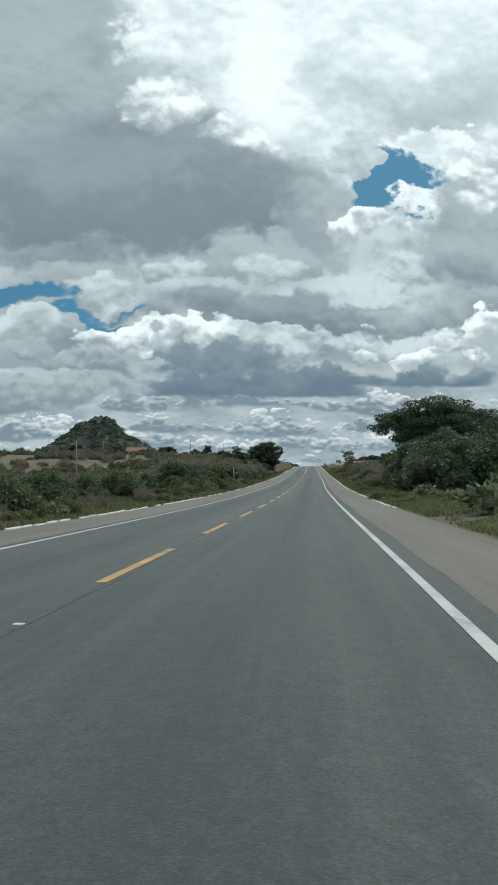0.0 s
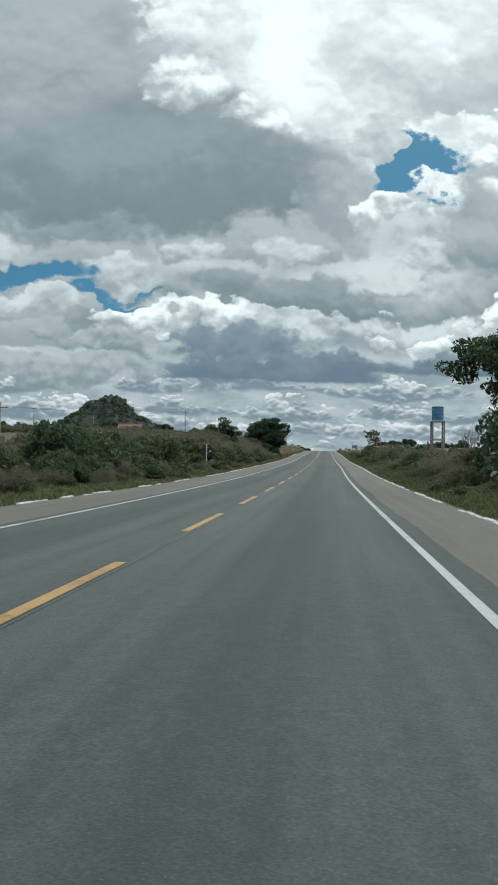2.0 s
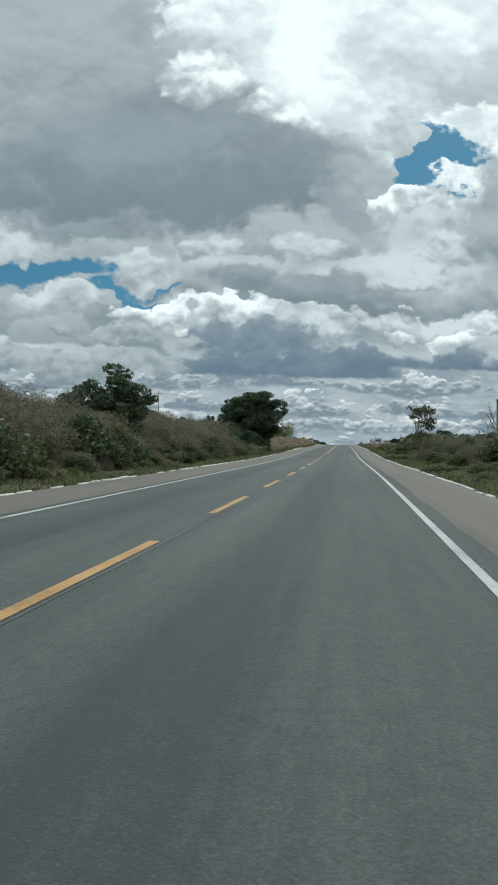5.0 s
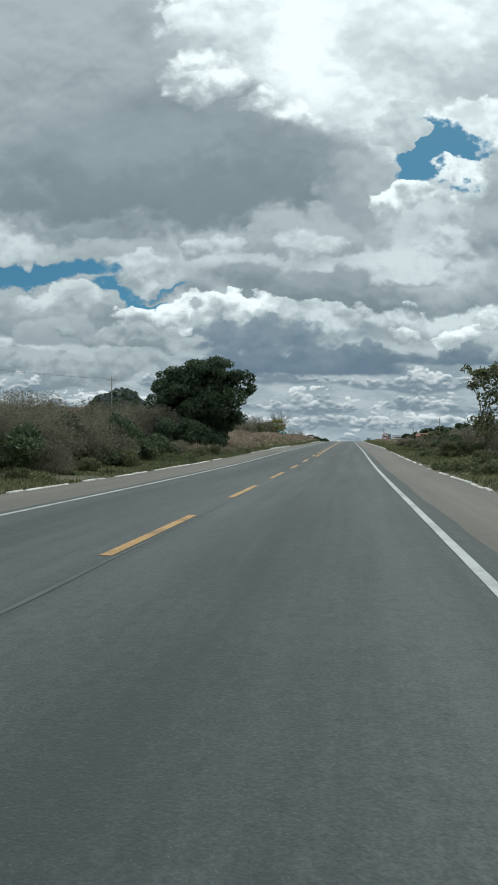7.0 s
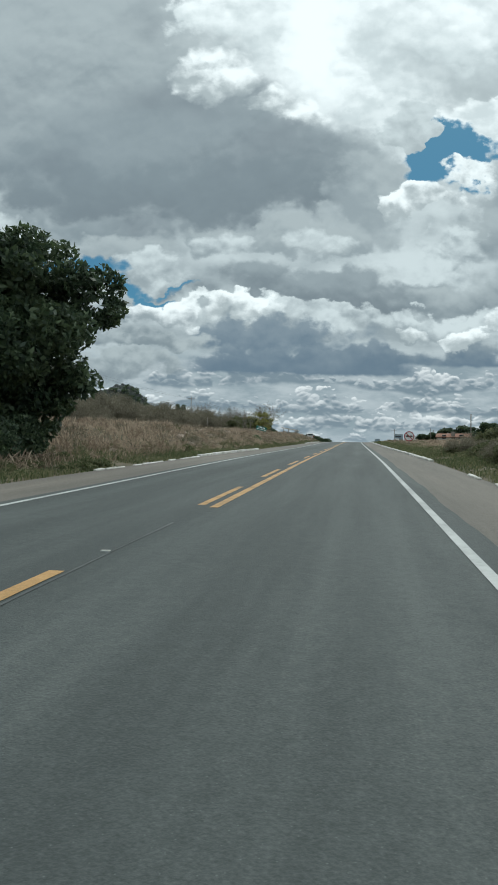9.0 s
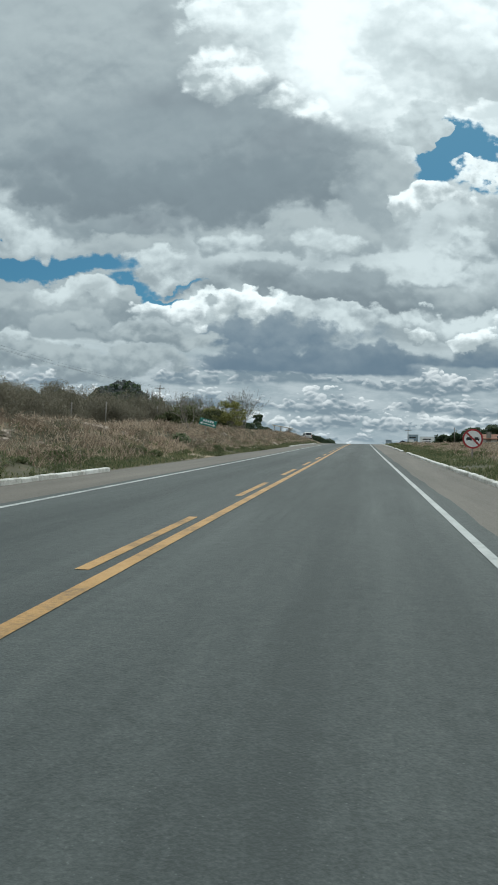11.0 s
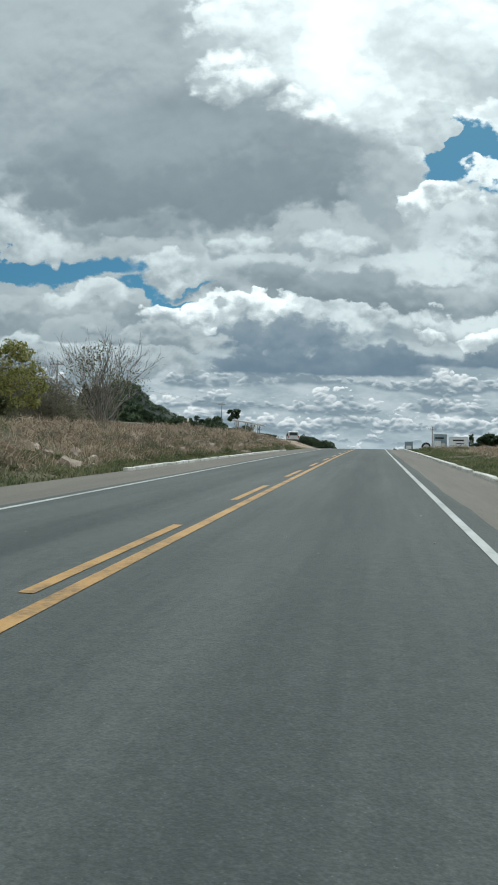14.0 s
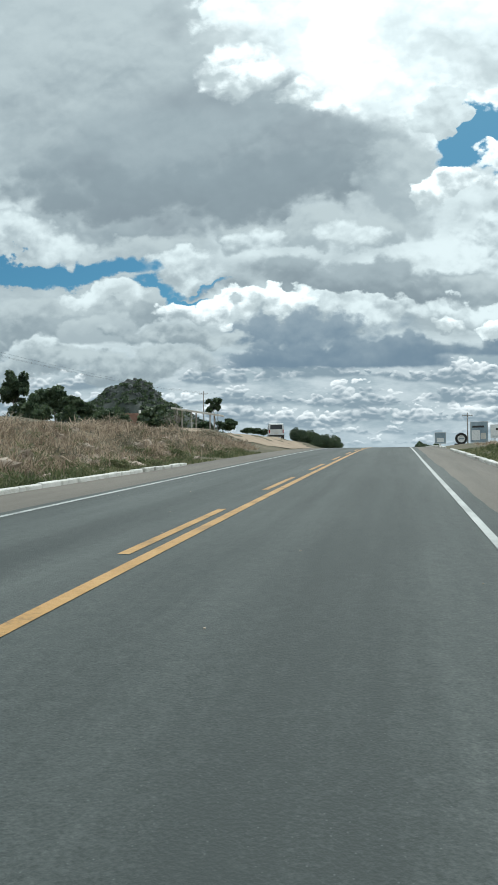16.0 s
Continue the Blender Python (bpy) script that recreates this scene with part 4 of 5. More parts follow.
# low growth that creeps up to the kerbs
belt("olive", 46, -9.0, -7.7, 14, 186, 0.25, 0.5)
belt("mound", 26, -9.6, -8.2, 60, 186, 0.25, 0.5)
belt("dry", 20, -9.4, -8.2, 14, 100, 0.25, 0.45)
belt("olive", 36, 8.2, 10.2, 40, 205, 0.25, 0.55)
belt("dry", 34, 8.6, 11, 62, 210, 0.3, 0.6)
belt("mound", 22, 9.8, 16, 70, 215, 0.4, 0.8)
# right side
belt("weed", 80, 6.9, 9.6, 30, 215, 0.5, 1.3)
belt("dry", 12, 9.6, 13, 60, 130, 0.4, 0.8)
belt("broad", 14, 8.4, 11, 60, 200, 0.3, 0.6)
belt("green", 22, 10, 14, 56, 190, 0.5, 0.95)
belt("dry", 40, 10.5, 24, 58, 205, 0.6, 1.15)
belt("olive", 34, 11.5, 40, 60, 240, 0.6, 1.15)
scrub("grey-brown dry thickets scattered over the field", 510, 16, 18, 40, 200, 300, 0.5, 0.8, LEAF_DRY, 1500, 0.19, 0.4, h=2.30)
scrub("dark green bushes along the far skyline", 511, 26, 27, 70, 375, 425, 0.9, 1.5, LEAF_DARK, 1500, 0.24, 1.0, h=3.20)
belt("weed", 30, 7, 13, 215, 345, 0.4, 0.9)
scrub("dark green bushes along the far skyline", 512, 10, 8, 13, 470, 500, 0.9, 1.3, LEAF_DARK, 1500, 0.24, 1.0, h=3.20)


# ---- trees ----
def far_tree(seed, x, y, h, r, mat=LEAF_DARK, label="dark green broad tree behind the dry bank"):
    tree("tree", label, seed, x, y, h, [(0, 0, h * 0.68, r, r, h * 0.30), (-r * 0.6, 0.2, h * 0.55, r * 0.7, r * 0.7, h * 0.22), (r * 0.6, 0, h * 0.58, r * 0.7, r * 0.7, h * 0.22)],
         mat, 5000, 0.3, 0.16, 3, group="trees behind the bank")


for sd, x, y, h, r in ((101, -51.5, 400, 6.2, 2.6), (102, -55, 402, 5.2, 2.2), (103, -61.5, 404, 9.0, 2.2), (104, -47.5, 398, 4.4, 2.0), (105, -34, 405, 3.6, 1.8), (106, -30.5, 412, 3.0, 1.6), (107, -42, 418, 4.6, 2.4)):
    far_tree(sd, x, y, h, r)
far_tree(119, 23.5, 400, 3.2, 2.2, label="dark green tree beside the far houses")
far_tree(120, 27, 398, 4.2, 2.4, label="dark green tree beside the far houses")
far_tree(108, 31, 396, 5.2, 3.0, label="dark green tree beside the far houses")
far_tree(109, 36, 392, 5.8, 3.2, label="dark green tree beside the far houses")
far_tree(110, 43, 388, 6.4, 3.4, label="dark green tree beside the far houses")
far_tree(111, -118, 335, 6, 3.5, label="dark green tree on the far skyline")
far_tree(112, -100, 345, 6.5, 3.2, label="dark green tree on the far skyline")
far_tree(113, -66, 318, 5, 2.6, label="dark green tree on the far skyline")
tree("tree", "green leafy tree with a lower bushy side in the roadside thicket", 114, -14.4, 136, 6.6,
     [(-1.6, 0, 2.7, 2.6, 2.3, 2.0), (0.9, 0, 4.9, 1.9, 1.8, 1.3), (2.9, 0.2, 4.5, 1.5, 1.4, 0.9), (-0.2, -0.3, 1.5, 3.0, 2.4, 1.5), (-0.8, 0.2, 4.2, 1.7, 1.6, 1.2), (1.4, 0, 3.0, 1.9, 1.8, 1.6)], LEAF_DARK, 26000, 0.11, 0.16, 5)
tree("tree", "tall thin tree with two rounded leaf clumps", 115, -33.4, 433, 10.5,
     [(-1.2, 0, 8.4, 1.5, 1.5, 1.5), (1.6, 0, 4.6, 2.0, 1.8, 1.3), (0.2, 0, 9.4, 0.9, 0.9, 0.8), (2.8, 0, 4.2, 1.2, 1.2, 0.9)], LEAF_DARK, 3200, 0.28, 0.14, 4)
tree("tree", "small flat-crowned tree on the skyline", 116, -27.5, 440, 4.6, [(0, 0, 3.6, 2.2, 2, 0.7), (1.8, 0, 3.4, 1.4, 1.4, 0.6)], LEAF_DARK, 1800, 0.28, 0.12, 2)
tree("shrub", "yellow-green shrub with fine leaves on the bank", 117, -15.4, 290, 4.2,
     [(0, 0, 2.9, 1.8, 1.6, 1.5), (1.1, 0.3, 2.0, 1.4, 1.3, 1.2), (-1.3, 0, 2.2, 1.6, 1.4, 1.3), (-2.4, 0.5, 2.4, 1.2, 1.2, 1.2)], LEAF_YELLOW, 6500, 0.09, 0.06, 3, 0.3, shell=0.2)
tree("tree", "sparse small-leaved tree in the roadside scrub", 118, 10.6, 172, 6.0,
     [(0.4, 0, 4.2, 1.9, 1.7, 1.5), (-0.6, 0.3, 4.9, 1.0, 1.0, 0.8), (1.2, 0, 5.2, 0.8, 0.8, 0.6), (0.5, 0, 2.2, 1.5, 1.4, 1.3)], LEAF_OLIVE, 2600, 0.12, 0.09, 3, 0.3, shell=0.2)


def bare_shrub(seed, x, y, h, spread=0.38, n=7, label="leafless grey shrub with many upright branches", leaf=0):
    rng = np.random.default_rng(seed)
    ob = thing("bare_shrub", label, "shrub", "bare shrubs", at=pose(x, y, land_at(x, y) - 0.05))
    part("stem", mesh_of("stem", *twigs(rng, n, spread, h, 0.045, 3, 0.3), BARK), ob)
    if leaf:
        V, F = leaves(rng, clumps(rng, 12, h * 0.4, h * 0.4, h, h * 0.18, 0.5), leaf, 0.07, 1, 0.1)
        part("foliage", leaf_mesh("foliage", V, F, LEAF_OLIVE), ob)


bare_shrub(121, -16.3, 304.5, 6.9, 0.58, 16, "grey many-stemmed shrub with sparse small leaves", 1500)
bare_shrub(122, -20.4, 303.5, 5.8, 0.4, 9)
bare_shrub(123, -13.2, 262, 3.3, 0.3, 5, "thin shrub with a few leaves behind the sign", 420)
bare_shrub(124, -38, 262, 4.6, 0.4, 7)
bare_shrub(125, -24, 150, 5.2, 0.4, 7)
bare_shrub(126, -30, 168, 5.2, 0.4, 7)
bare_shrub(127, -13.5, 347, 2.2, 0.4, 5, "thin shrub with a few leaves on the bank", 150)
bare_shrub(128, -8.8, 412, 2.6, 0.5, 6, "thin dark shrub on the crest", 220)
bare_shrub(129, 13.5, 92, 3.8, 0.4, 7)
bare_shrub(130, 10.5, 126, 3.6, 0.35, 6, "thin shrub with a few leaves in the scrub", 260)
bare_shrub(131, -26, 330, 3.4, 0.35, 6, "thin shrub with a few leaves on the bank", 160)
bare_shrub(132, -34, 420, 4.0, 0.4, 5)
for i, (x, y, h) in enumerate(((-18.5, 296, 5.2), (-21.5, 292, 5.0), (-24, 288, 5.0), (-19.5, 285, 4.2), (-23, 299, 5.6), (-27, 294, 5.4), (-17.5, 280, 3.4), (-26, 280, 4.4), (-30, 300, 5.4), (-17.6, 308, 4.4))):
    bare_shrub(300 + i, x, y, h, 0.4, 8, "dense twiggy shrub with sparse small leaves on the bank", 500)


def pad(c, rx, rz, yaw, lean):
    m = pose(*c, lean, 0, yaw)
    v, f = [], []
    for i, (q, zz) in enumerate(((0.35, 0.0), (0.8, 0.28), (1.0, 0.6), (0.75, 0.88), (0.2, 1.0))):
        for k in range(8):
            a = 2 * math.pi * k / 8
            v.append(tuple(m @ Vector((q * rx * math.cos(a), q * 0.05 * math.sin(a), zz * rz * 2))))
    for i in range(4):
        for k in range(8):
            j = (k + 1) % 8
            f.append((i * 8 + k, i * 8 + j, i * 8 + 8 + j, i * 8 + 8 + k))
    f.append(tuple(range(32, 40)))
    return v, f


def cactus_model(seed):
    rng = np.random.default_rng(seed)
    ob = thing("cactus", "prickly pear cactus with flat green pads", "cactus", "roadside cacti")
    for _ in range(9):
        x, y, z = rng.normal(0, 0.35), rng.normal(0, 0.3), -0.05
        for _ in range(3):
            s = 0.16 + 0.08 * rng.random()
            part("pad", mesh_of("pad", *pad((x, y, z), s, s * 1.15, rng.random() * 180, rng.normal(0, 22)), CACTUS, True), ob)
            x, y, z = x + rng.normal(0, 0.12), y + rng.normal(0, 0.1), z + s * 1.9
    return ob


MODELS["cactus"] = [cactus_model(140), cactus_model(141)]
belt("cactus", 16, 9.2, 12.5, 60, 190, 0.5, 0.95)
belt("cactus", 6, 16, 26, 190, 240, 1.6, 2.4)
for x, y, s in ((10.7, 30.5, 1.3), (12.3, 31.5, 1.5), (9.2, 43, 0.8), (-7.7, 26, 0.55), (8.1, 23.5, 1.0), (8.9, 25, 0.9), (8.4, 40, 0.65), (-9.6, 247, 0.7), (9.3, 58, 0.7)):
    plant("broad", x, y, s)


# ---- grass on the verges and the bank ----
def blades(name, label, seed, count, x0, x1, y0, y1, h, w, mat, thin=None):
    rng = np.random.default_rng(seed)
    y = y0 + (y1 - y0) * rng.random(count)
    x = x0 + (x1 - x0) * rng.random(count)
    keep = wobble(x, y, 0.8) + 0.7 * wobble(x, y, 0.23) > (thin if thin is not None else -0.9)
    x, y = x[keep], y[keep]
    x = x + road_x(y)
    n = len(x)
    a = rng.random(n) * 2 * math.pi
    hh = h * (0.35 + rng.random(n)) * (1 + 0.5 * wobble(x, y, 0.9))
    lean = rng.normal(0, 0.45, (n, 2)) * hh[:, None]
    base = np.stack([x, y, land(x, y) - 0.03], -1)
    s = np.stack([np.cos(a), np.sin(a), np.zeros(n)], -1) * w
    tip = base + np.stack([lean[:, 0], lean[:, 1], hh], -1)
    mid = base * 0.45 + tip * 0.55 + np.array([0, 0, 0.03])
    V = np.stack([base - s, base + s, mid + s * 0.7, tip, mid - s * 0.7], 1).reshape(-1, 3)
    F = np.arange(5 * n).reshape(-1, 5)
    return tagged(new(name, leaf_mesh(name, V, F, mat)), label, "grass", kind="stuff")


blades("verge_grass", "short green grass along the verge", 161, 60000, -8.9, -6.3, 8, 190, 0.15, 0.02, GRASS_GREEN)
blades("verge_grass", "short green and yellowing grass below the bank", 162, 44000, -8.6, -6.4, 190, 345, 0.15, 0.02, GRASS_GREEN)
blades("verge_grass", "short green grass along the verge", 163, 90000, 6.3, 9.6, 8, 345, 0.15, 0.02, GRASS_GREEN)
blades("verge_grass", "short green grass along the verge", 160, 46000, 6.3, 12, 12, 90, 0.16, 0.02, GRASS_GREEN)
blades("field_grass", "olive green grass and weeds between the bushes", 168, 90000, -15.5, -8.4, 8, 188, 0.2, 0.022, LEAF_OLIVE)
blades("field_grass", "olive green grass and weeds between the bushes", 169, 50000, 9.2, 17, 20, 200, 0.2, 0.022, LEAF_OLIVE)
blades("dry_grass", "tall dry pinkish-brown grass on the roadside bank", 164, 130000, -19, -7.6, 178, 350, 0.28, 0.02, GRASS_DRY)
blades("dry_grass", "sparse dry grass beside the road", 165, 40000, 8.6, 26, 195, 360, 0.24, 0.022, GRASS_DRY)
blades("dry_grass", "olive and yellowing grass between the bushes", 166, 60000, -60, -9, 20, 180, 0.3, 0.026, LEAF_OLIVE, -0.5)
blades("dry_grass", "dry grass between the bushes", 167, 26000, 9, 30, 20, 200, 0.28, 0.022, GRASS_DRY, -0.2)


def tufts(name, label, seed, n, x0, x1, y0, y1, r, mat, per, size):
    rng = np.random.default_rng(seed)
    y = y0 + (y1 - y0) * rng.random(n)
    x = x0 + (x1 - x0) * rng.random(n) + road_x(y)
    k = r * (0.5 + rng.random(n))
    B = np.stack([x, y, land(x, y) + k * 0.2, k, k, k * 0.6], -1)
    V, F = leaves(rng, B, n * per, size, 0.22, 0.2, -0.8)
    return tagged(new(name, leaf_mesh(name, V, F, mat)), label, "grass", kind="stuff")


tufts("grass_tufts", "matted tufts of dry grass on the bank", 171, 800, -17, -7.8, 180, 350, 0.5, GRASS_DRY, 60, 0.19)
tufts("grass_tufts", "green grass tufts at the foot of the bank", 172, 260, -9.2, -6.7, 180, 345, 0.3, GRASS_GREEN, 50, 0.14)
tufts("grass_tufts", "green grass tufts on the verge", 173, 220, 6.7, 9.6, 20, 345, 0.3, GRASS_GREEN, 50, 0.14)
tufts("grass_tufts", "dry grass tufts beside the road", 174, 160, 9, 24, 195, 350, 0.45, GRASS_DRY, 60, 0.18)


tufts("grass_tufts", "grey-mauve matted dead grass on the bank", 175, 420, -18, -8.2, 180, 350, 0.55, LEAF_DRY, 70, 0.15)
tufts("grass_tufts", "olive weeds among the dry grass of the bank", 176, 420, -11.5, -6.9, 180, 345, 0.35, LEAF_OLIVE, 60, 0.10)


# ---- rocky hill on the skyline ----
def hill_height(r):
    return float(np.interp(r, (0, 20, 42, 50, 100, 170, 280, 400), (160, 160, 152, 140, 108, 66, 24, 0)))


def hill_z(x, y, r):
    q = 1 - r / 400
    return hill_height(r) + q * ((20 - 8 * min(r / 90, 1)) * noise.fractal(Vector((x * 0.02, y * 0.02, 3.1)), 0.9, 2.1, 5) + 5 * noise.fractal(Vector((x * 0.07, y * 0.07, 8.2)), 0.9, 2.1, 4))


def boulder(seed):
    r = np.random.default_rng(seed)
    bm = bmesh.new()
    bmesh.ops.create_icosphere(bm, subdivisions=2, radius=1)
    for vert in bm.verts:
        vert.co *= 0.85 + 0.3 * noise.noise(vert.co * 1.6 + Vector((seed, 0, 0))) + 0.06 * float(r.normal())
    out = [tuple(w.co) for w in bm.verts], [tuple(w.index for w in q.verts) for q in bm.faces]
    bm.free()
    return out


BOULDERS = [boulder(k) for k in (211, 212, 213)]


def hill():
    rng = np.random.default_rng(181)
    v, f = [], []
    rings, seg = 60, 110
    for i in range(rings + 1):
        q = i / rings
        r = 400 * q**1.15
        for k in range(seg):
            a = 2 * math.pi * k / seg
            x, y = r * math.cos(a), r * math.sin(a) * 0.8
            v.append((x, y, hill_z(x, y, r)))
    for i in range(rings):
        for k in range(seg):
            j = (k + 1) % seg
            f.append((i * seg + k, i * seg + j, (i + 1) * seg + j, (i + 1) * seg + k))
    ob = tagged(new("hill", mesh_of("hill", v, f, ROCK, True)), "dark rocky hill with scrub on its slopes", "hill", kind="structure")
    ob.location = (-494, 1522, -9)
    a = rng.random(900) * 2 * math.pi
    r = 18 + 250 * rng.random(900) ** 0.8
    zz = np.array([hill_z(q * math.cos(b), q * math.sin(b) * 0.8, q) for q, b in zip(r, a)]) + 1.5
    B = np.stack([r * np.cos(a), r * np.sin(a) * 0.8, zz, np.full(900, 6.0), np.full(900, 6.0), np.full(900, 3.2)], -1)
    V, F = leaves(rng, B, 40000, 1.9, 1, 0.2)
    V = V + np.array([-494, 1522, -9])
    crag = []
    for _ in range(150):
        b, q = rng.random() * 2 * math.pi, 75 * rng.random() ** 0.8
        x, y = q * math.cos(b), q * math.sin(b) * 0.8
        k = (3.5 + 5 * rng.random()) * (1 - q / 140)
        sv, sf = BOULDERS[int(rng.integers(3))]
        m = pose(x - 494, y + 1522, hill_z(x, y, q) - 9 + k * 0.2, 20 * rng.normal(), 20 * rng.normal(), 360 * rng.random()) @ Matrix.Diagonal((k, k, k * (0.8 + 0.7 * rng.random()), 1))
        crag.append(([tuple(m @ Vector(p)) for p in sv], sf))
    tagged(new("hill_rocks", mesh_of("hill_rocks", *joined(crag), CRAG)), "grey boulders heaped on the hilltop", "boulders", kind="stuff")
    tagged(new("hill_scrub", leaf_mesh("hill_scrub", V, F, LEAF_DARK)), "dark scrub covering the rocky hill", "scrub", kind="stuff")


hill()


# ---- poles and wires ----
def utility_pole(x, y, top, h, turn=0, label="grey concrete utility pole with a crossarm"):
    ob = thing("utility_pole", label, "utility pole", "utility poles", at=pose(x, y, top - h, 0, 0, turn))
    part("post", mesh_of("post", *tube([(0, 0, -1.5), (0, 0, h)], [0.16, 0.10], 10), WOOD_POST, True), ob)
    part("crossarm", mesh_of("crossarm", *box(-1.1, 1.1, -0.17, -0.06, h - 0.75, h - 0.62, 0.02), WOOD_POST), ob)
    for xx in (-1.0, -0.5, 0.9):
        part("insulator", mesh_of("insulator", *tube([(xx, -0.11, h - 0.62), (xx, -0.11, h - 0.5), (xx, -0.11, h - 0.42)], [0.03, 0.06, 0.03], 8), CONCRETE, True), ob)
    return ob


POLES = ((-42, 124, 9.75), (-45.2, 259.5, 20.4), (-44.9, 355.5, 22.7), (-41.9, 452.7, 25.0))
for x, y, t in POLES:
    utility_pole(x, y, t, 8.8, 5)
utility_pole(-130, 330, 27.5, 9, 20, "grey utility pole on the far skyline")
utility_pole(-102, 330, 23.5, 8, 20, "grey utility pole on the far skyline")
utility_pole(17, 452, 18.5, 8, 0, "grey utility pole beside the billboards")


def wire(a, b, sag=0.9):
    n = 14
    pts = [Vector(a).lerp(Vector(b), i / n) - Vector((0, 0, sag * 4 * (i / n) * (1 - i / n))) for i in range(n + 1)]
    ob = new("cable", mesh_of("cable", *tube(pts, [0.009] * (n + 1), 5), BLACK))
    tagged(ob, "thin dark power cable slung between utility poles", "cable", "power cables")


for (x0, y0, z0), (x1, y1, z1) in zip(POLES, POLES[1:]):
    for dx in (-1.0, -0.5, 0.9):
        wire((x0 + dx, y0 - 0.1, z0 - 0.42), (x1 + dx, y1 - 0.1, z1 - 0.42))


def plain_post(x, y, h, r, mat, label, top=None, lean=0.0):
    z = land_at(x, y)
    ob = new("post", mesh_of("post", *tube([(0, 0, -0.4), (lean * 0.5, 0, h * 0.5), (lean, 0, h)], [r, r * 0.95, r * 0.9], 8), mat, True))
    ob.location = (x, y, z)
    tagged(ob, label, "post", "roadside posts")


plain_post(24.5, 307, 5.2, 0.11, WOOD_POST, "tall weathered wooden post beside the road")
plain_post(25.2, 390, 4.6, 0.11, WOOD_POST, "tall weathered wooden post beside the road")
plain_post(27.2, 401, 4.8, 0.11, WOOD_POST, "tall weathered wooden post beside the road")
for i, (x, y) in enumerate(((-19, 226), (-18.6, 229), (-17.8, 240), (-17.5, 243.5), (-17.2, 247), (-16.8, 252), (-18, 234), (-18.5, 262), (-18.8, 271), (-19, 280))):
    plain_post(x, y, 1.5 + 0.2 * (i % 3), 0.05, WOOD_POST, "thin grey wooden fence post on the bank", lean=0.06 * (i % 2))
plain_post(-36.8, 399, 2.8, 0.22, PLASTER, "pale masonry gatepost at the end of a brick wall")


# ---- signs ----
def round_sign_back():
    x, y = -9.93, 104.5
    ob = thing("road_sign", "round road sign seen from behind on a white post", "road sign", at=pose(x, y, 0))
    z0, top = land_at(x, y), 3.8
    part("post", mesh_of("post", *box(-0.055, 0.055, -0.05, 0.05, z0 - 0.3, top, 0.01), PLASTER), ob, "white-painted post")
    part("plate", mesh_of("plate", *[[(vx, vy + 0.09, vz + 3.15) for vx, vy, vz in disc(0.56, 0, 0.012, 36)[0]], disc(0.56, 0, 0.012, 36)[1]], SIGN_BACK), ob, "black back of the round plate")
    part("sticker", mesh_of("sticker", *box(0.26, 0.47, 0.078, 0.085, 3.0, 3.1), SIGN_WHITE), ob, "small white sticker")
    part("bracket", mesh_of("bracket", *box(-0.2, 0.2, 0.052, 0.088, 3.38, 3.42), STEEL), ob)
    part("bracket", mesh_of("bracket", *box(-0.2, 0.2, 0.052, 0.088, 2.84, 2.88), STEEL), ob)


round_sign_back()


def car_icon(ob, cx, mat, name):
    bits = [box(cx - 0.15, cx + 0.15, -0.012, -0.008, -0.07, 0.02), box(cx - 0.10, cx + 0.10, -0.012, -0.008, 0.02, 0.09), box(cx - 0.13, cx - 0.08, -0.012, -0.008, -0.11, -0.07), box(cx + 0.08, cx + 0.13, -0.012, -0.008, -0.11, -0.07)]
    part(name, mesh_of(name, *joined(bits), mat), ob)


def no_overtaking():
    x, y, zc = 7.97, 243.46, 7.47
    ob = thing("road_sign", "round white no-overtaking sign with red rim on thin post", "road sign", at=pose(x, y, zc))
    part("post", mesh_of("post", *box(-0.045, 0.045, 0.03, 0.11, land_at(x, y) - zc - 0.3, 0.4, 0.01), WOOD_POST), ob)
    part("plate", mesh_of("plate", *disc(0.55, 0.0, 0.014, 40), SIGN_WHITE), ob, "white reflective plate")
    part("rim", mesh_of("rim", *disc(0.55, -0.006, -0.001, 40, 0.455), SIGN_RED), ob, "red rim")
    car_icon(ob, -0.2, BLACK, "car_icon")
    car_icon(ob, 0.2, BLACK, "car_icon")
    m = pose(0, -0.006, 0, 0, 45, 0)
    part("slash", mesh_of("slash", *shifted(box(-0.5, 0.5, -0.012, -0.008, -0.045, 0.045), m), SIGN_RED), ob, "red diagonal slash")


no_overtaking()


